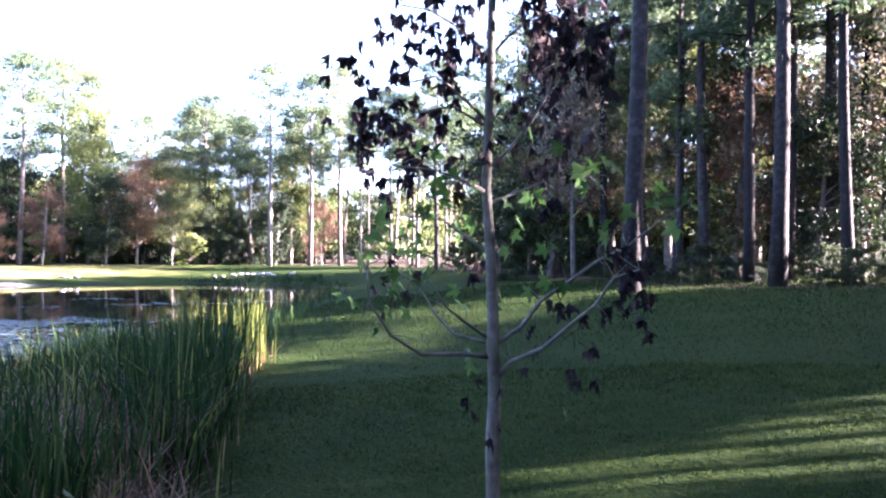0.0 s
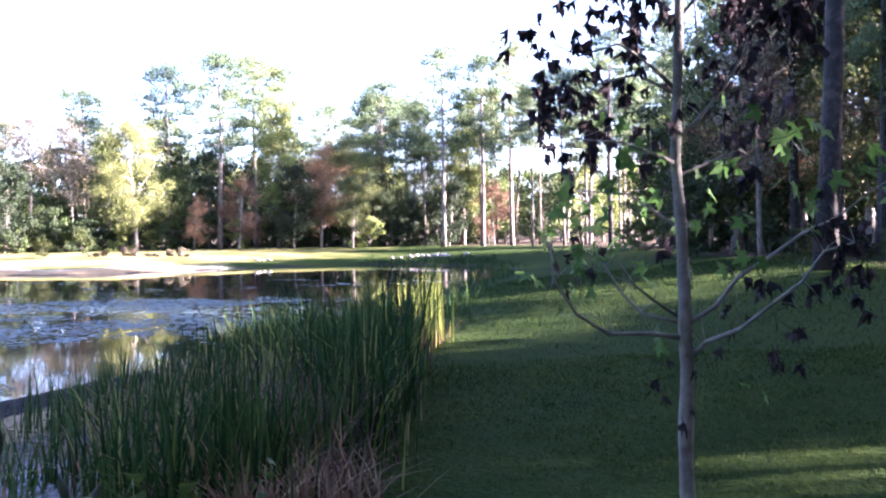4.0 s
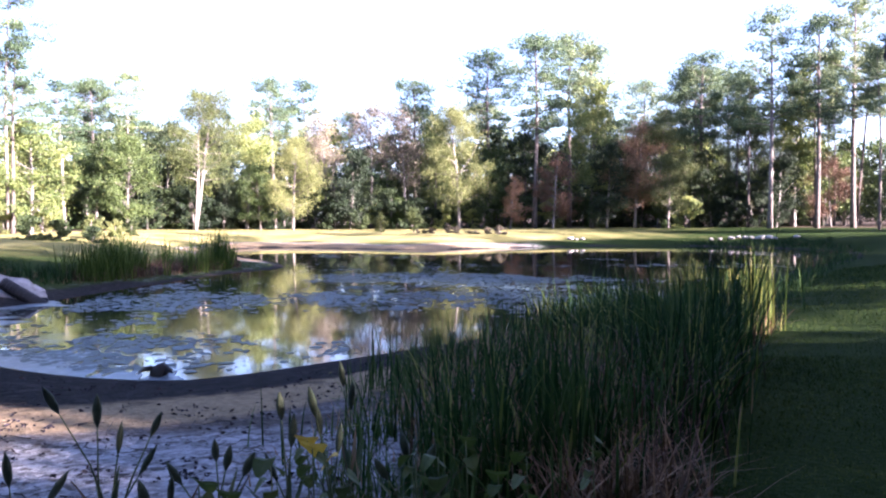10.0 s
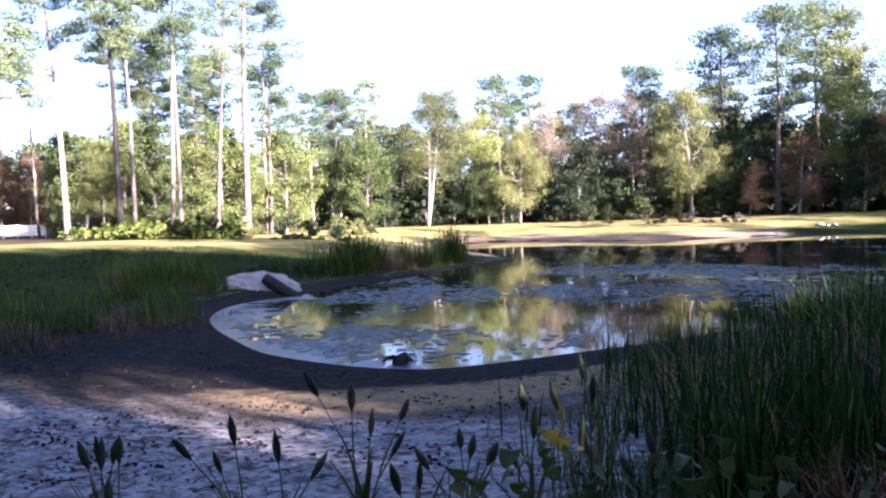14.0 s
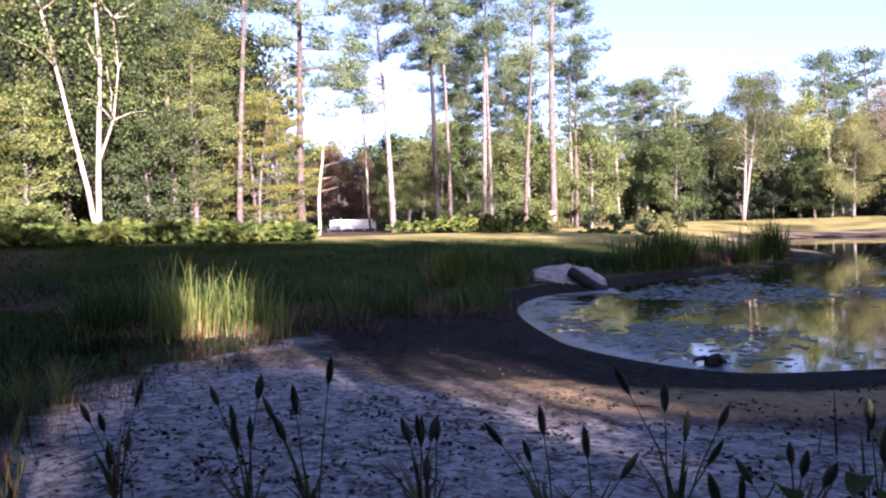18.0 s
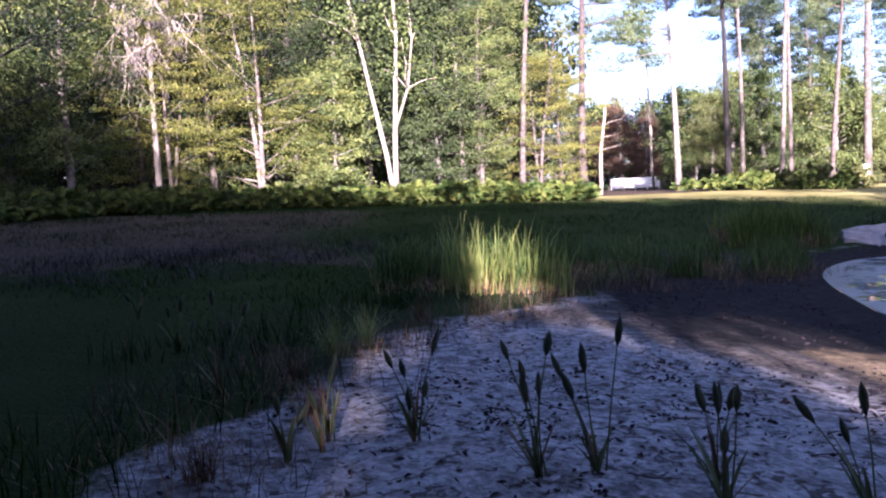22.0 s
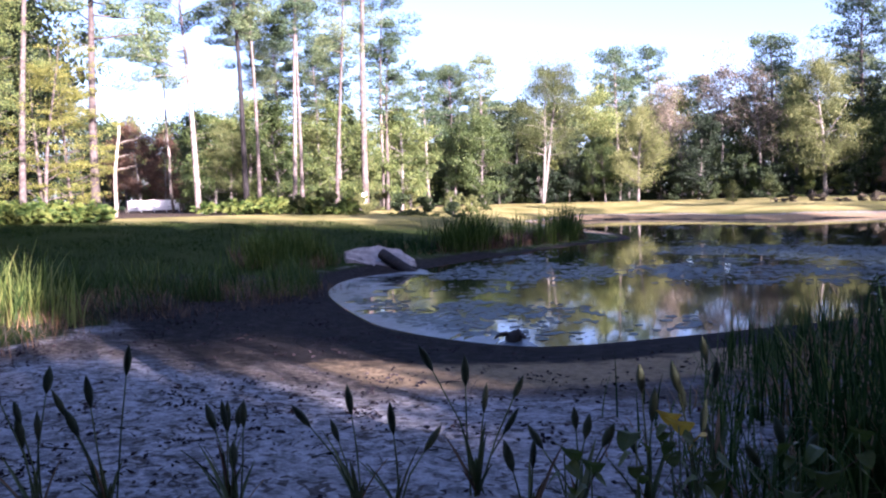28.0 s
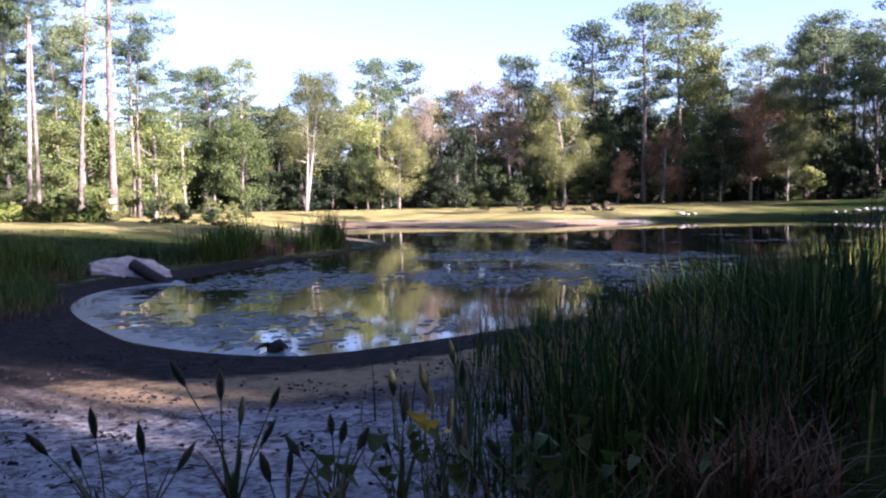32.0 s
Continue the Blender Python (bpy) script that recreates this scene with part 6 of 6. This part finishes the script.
def waterplant(x, y, tips):
    """A pickerelweed clump: stalks with dark spindle heads and narrow basal blades."""
    rng = np.random.default_rng(int(abs(x * 1000 + y * 77)))
    top = tagged(new("pickerelweed"), "clump of green stalks with dark spindle-shaped heads", "water plant", "water plants on the sand")
    top.location = (x, y, ground_z(x, y))
    for dx, dy, dz in tips:
        b = Vector((rng.normal() * 0.025, rng.normal() * 0.025, -0.03))
        t = Vector((dx, dy, dz))
        m = b.lerp(t, 0.55) - Vector((dx, dy, 0)) * 0.14 + Vector((rng.normal() * 0.012, rng.normal() * 0.012, 0))
        d = (t - m).normalized()
        v, f = tube([b, b.lerp(m, 0.5), m, m.lerp(t, 0.5), t - d * 0.09], [0.0065, 0.0055, 0.0048, 0.004, 0.0035], 6)
        stalk = mesh_object("stalk", v, f, STALK, top, smooth=True)
        ln, r = rng.uniform(0.13, 0.2), rng.uniform(0.018, 0.028)
        base = t - d * 0.09
        v, f = tube([base, base + d * ln * 0.25, base + d * ln * 0.55, base + d * ln * 0.8, base + d * ln], [0.004, r * 0.85, r, r * 0.6, 0.001], 8)
        mesh_object("seed_head", v, f, HEAD, stalk, "dark spindle-shaped head", smooth=True)
    for k in range(4 + len(tips)):
        a, e = rng.uniform(0, 6.28), rng.uniform(1.0, 1.5)
        d = Vector((math.cos(a) * math.cos(e), math.sin(a) * math.cos(e), math.sin(e)))
        s = Vector((-math.sin(a), math.cos(a), 0)) * rng.uniform(0.007, 0.017)
        ln = rng.uniform(0.18, 0.5)
        n = s.cross(d).normalized() * 0.004
        q = [d * ln * u + Vector((math.cos(a), math.sin(a), -0.6)) * 0.14 * ln * u * u for u in (0, 0.35, 0.7, 1)]
        v, f = [], []
        for j, p in enumerate(q):
            w = s * (1, 1.25, 0.9, 0.05)[j]
            v += [tuple(p - w), tuple(p + n), tuple(p + w)]
        for j in range(3):
            for c in (0, 1):
                f.append((3 * j + c, 3 * j + c + 1, 3 * j + c + 4, 3 * j + c + 3))
        mesh_object("blade", v, f, STALK if k % 4 else STRAW, top)


waterplant(-4.96, 0.09, [(0.07, -0.17, 0.79), (-0.01, -0.07, 0.65), (-0.08, 0.1, 0.78), (0.08, 0.02, 0.57), (-0.01, -0.06, 0.52)])
waterplant(-4.99, 0.44, [(0.07, -0.07, 0.7), (0.02, 0.15, 0.84), (-0.11, -0.2, 0.62), (0.06, -0.16, 0.54)])
waterplant(-4.42, 0.99, [(0.07, -0.05, 0.61), (0.02, 0.07, 0.6), (-0.07, 0.03, 0.35)])
waterplant(-5.71, -0.68, [(0.09, -0.05, 0.54), (0.02, -0.15, 0.59), (-0.09, 0.17, 0.65), (0.07, 0.1, 0.39), (0.0, -0.02, 0.3)])
waterplant(-4.24, 1.64, [(-0.05, -0.3, 0.56), (-0.05, -0.11, 0.46), (-0.09, 0.01, 0.59)])
waterplant(-3.98, 2.27, [(-0.07, -0.27, 0.83), (-0.02, -0.04, 0.73), (-0.03, 0.1, 0.55), (0.22, 0.16, 0.66), (0.12, 0.17, 0.43)])
waterplant(-4.74, 1.06, [(0.07, -0.01, 0.5), (0.02, 0.08, 0.51), (-0.1, -0.06, 0.48)])
waterplant(-4.07, 1.79, [(0.06, -0.04, 0.52), (0.1, 0.19, 0.38)])
waterplant(-3.44, 2.57, [(0.05, -0.06, 0.56), (0.04, 0.04, 0.49), (-0.21, -0.13, 0.4), (0.17, 0.07, 0.46)])
waterplant(-3.17, 2.81, [(0.04, -0.08, 0.77), (0.03, 0.02, 0.6), (-0.11, -0.01, 0.39)])
waterplant(-2.99, 2.95, [(-0.01, -0.11, 0.77), (-0.04, -0.03, 0.66), (-0.01, 0.1, 0.52)])
waterplant(-3.41, 3.64, [(0.05, -0.05, 0.64), (-0.05, -0.03, 0.77)])
waterplant(-8.70, -3.38, [(0.1, -0.05, 0.47), (-0.02, 0.05, 0.51), (-0.13, 0.12, 0.25)])
waterplant(-10.55, -4.59, [(0.12, -0.07, 0.31), (-0.04, 0.09, 0.44)])
waterplant(-6.99, -2.40, [(0.08, 0.01, 0.87), (-0.03, 0.12, 0.58), (-0.15, 0.23, 0.73)])
waterplant(-5.51, -1.27, [(0.09, -0.03, 0.39), (-0.01, 0.09, 0.53)])
waterplant(-5.32, -1.46, [(0.08, -0.02, 0.41), (-0.03, 0.11, 0.3)])
waterplant(-2.66, 3.28, [(-0.1, -0.17, 0.38), (0.09, 0.06, 0.44), (-0.09, 0.04, 0.46)])
waterplant(-3.44, 2.24, [(0.0, -0.13, 0.39), (0.01, 0.02, 0.39)])
waterplant(-5.74, -1.27, [(0.1, -0.08, 0.36), (-0.01, 0.07, 0.52)])


def ovate_leaf(rng, at, size, v, f):
    """A broad drooping oval leaf, folded along its midrib."""
    a = rng.uniform(0, 6.28)
    out = Vector((math.cos(a), math.sin(a), 0))
    side = Vector((-math.sin(a), math.cos(a), 0.15))
    i = len(v)
    for u, w in ((0.0, 0.3), (0.1, 0.85), (0.35, 1.0), (0.65, 0.85), (0.88, 0.5), (1.0, 0.08)):
        c = Vector(at) + (out * (0.2 + 0.75 * u) + Vector((0, 0, 0.12 - 0.75 * u * u + 0.05 * math.sin(9 * u + a)))) * size
        e = side * w * size * 0.62
        v += [tuple(c - e + Vector((0, 0, 0.12 * w * size))), tuple(c), tuple(c + e + Vector((0, 0, 0.12 * w * size)))]
    for k in range(5):
        for c in (0, 1):
            f.append((i + 3 * k + c, i + 3 * k + c + 1, i + 3 * k + c + 4, i + 3 * k + c + 3))


def leafy_weed(x, y, z, mat, size, label):
    """A thin stem with two or three broad drooping leaves."""
    rng = np.random.default_rng(int(abs(x * 991 + y * 313)))
    top = tagged(new("broadleaf_weed"), label, "weed")
    g = ground_z(x, y)
    top.location = (x, y, g)
    h = z - g
    v, f = tube([(0.03, 0.02, -0.03), (0.01, 0.0, h * 0.5), (0, 0, h)], [0.005, 0.004, 0.003], 6)
    stem = mesh_object("stem", v, f, STALK, top, smooth=True)
    for k in range(5):
        v, f = [], []
        ovate_leaf(rng, (0, 0, h - 0.045 * k), size * (1.2, 0.85, 1.0, 0.7, 0.9)[k], v, f)
        mesh_object("leaf", v, f, mat if k < 1 else LEAF_OLIVE, top)


for _x, _y, _z in ((-2.51, 2.31, 0.53), (-2.44, 2.43, 0.47), (-2.93, 2.72, 0.4)):
    leafy_weed(_x, _y, _z, LEAF_GOLD, 0.085, "weed with a golden yellow dying leaf")
for _x, _y, _z in ((-2.49, 1.67, 0.55), (-2.46, 2.01, 0.57), (-2.12, 2.55, 0.49), (-2.04, 2.61, 0.49), (-2.6, 1.9, 0.42), (-1.9, 2.9, 0.35), (-2.3, 2.2, 0.38), (-1.7, 2.8, 0.5), (-2.2, 3.1, 0.42), (-1.6, 3.3, 0.45)):
    leafy_weed(_x, _y, _z, LEAF_OLIVE, 0.075, "olive green weed with broad drooping leaves")


def tuft(x, y, tall, count, mat, seed, label):
    rng = np.random.default_rng(seed)
    px, py = x + rng.normal(size=count) * 0.05, y + rng.normal(size=count) * 0.05
    v, f = blades(px, py, tall * rng.uniform(0.5, 1.2, count), np.full(count, 0.0045), rng, 0.4, 0.5)
    tagged(mesh_object("grass_tuft", v, f, mat), label, "grass", "grass tufts on the sand")


# the first two tufts take the sunlit reed colour
for k, (x, y, h) in enumerate(((-8.5, -1.7, 0.5), (-9.2, -1.45, 0.42), (-7.6, -1.9, 0.34), (-6.4, -1.5, 0.3), (-5.0, -1.9, 0.3), (-10.6, -0.9, 0.4))):
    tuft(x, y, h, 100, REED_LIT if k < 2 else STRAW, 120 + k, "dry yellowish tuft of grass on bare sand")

# ---- litter on the sand ----
def sand_litter():
    rng = np.random.default_rng(131)
    n = 2500
    x, y = scatter(SANDY, n, rng, 0.22)
    keep = outside(SHORE_LINE, x, y) > 0.3
    x, y = x[keep], y[keep]
    near = rng.uniform((-8.5, -1.0), (-1.5, 4.0), (90, 2))[rng.integers(0, 90, 1000)] + rng.normal(size=(1000, 2)) * 0.12
    x, y = np.append(x, near[:, 0]), np.append(y, near[:, 1])
    z = heights(x, y) + 0.012
    d = np.stack([x, y, z], 1)
    v, f = leaves(d, 0.05 * rng.uniform(0.5, 1.7, (len(x), 1)), 0.032, rng, up=np.stack([rng.normal(size=len(x)) * 2, rng.normal(size=len(x)) * 2, np.zeros(len(x))], 1))
    tagged(mesh_object("leaf_litter", v, f, WILTED), "dark dead leaves scattered over the sand", "leaves", kind="stuff")
    v, f = [], []
    for k in range(46):
        px, py = rng.uniform(-11, -1.6), rng.uniform(-1.2, 5.0)
        if outside(SAND_LINE, px, py)[0] > 0 or outside(SHORE_LINE, px, py)[0] < 0.5:
            continue
        a = rng.uniform(0, 6.28)
        limb(rng, (px, py, ground_z(px, py) + 0.012), (math.cos(a), math.sin(a), 0.0), rng.uniform(0.15, 0.5), 0.006, v, f, 0.25, 5, 4)
    tagged(mesh_object("fallen_twigs", v, f, DARK_WOOD), "dark twigs lying on the sand", "twigs", kind="stuff")


sand_litter()
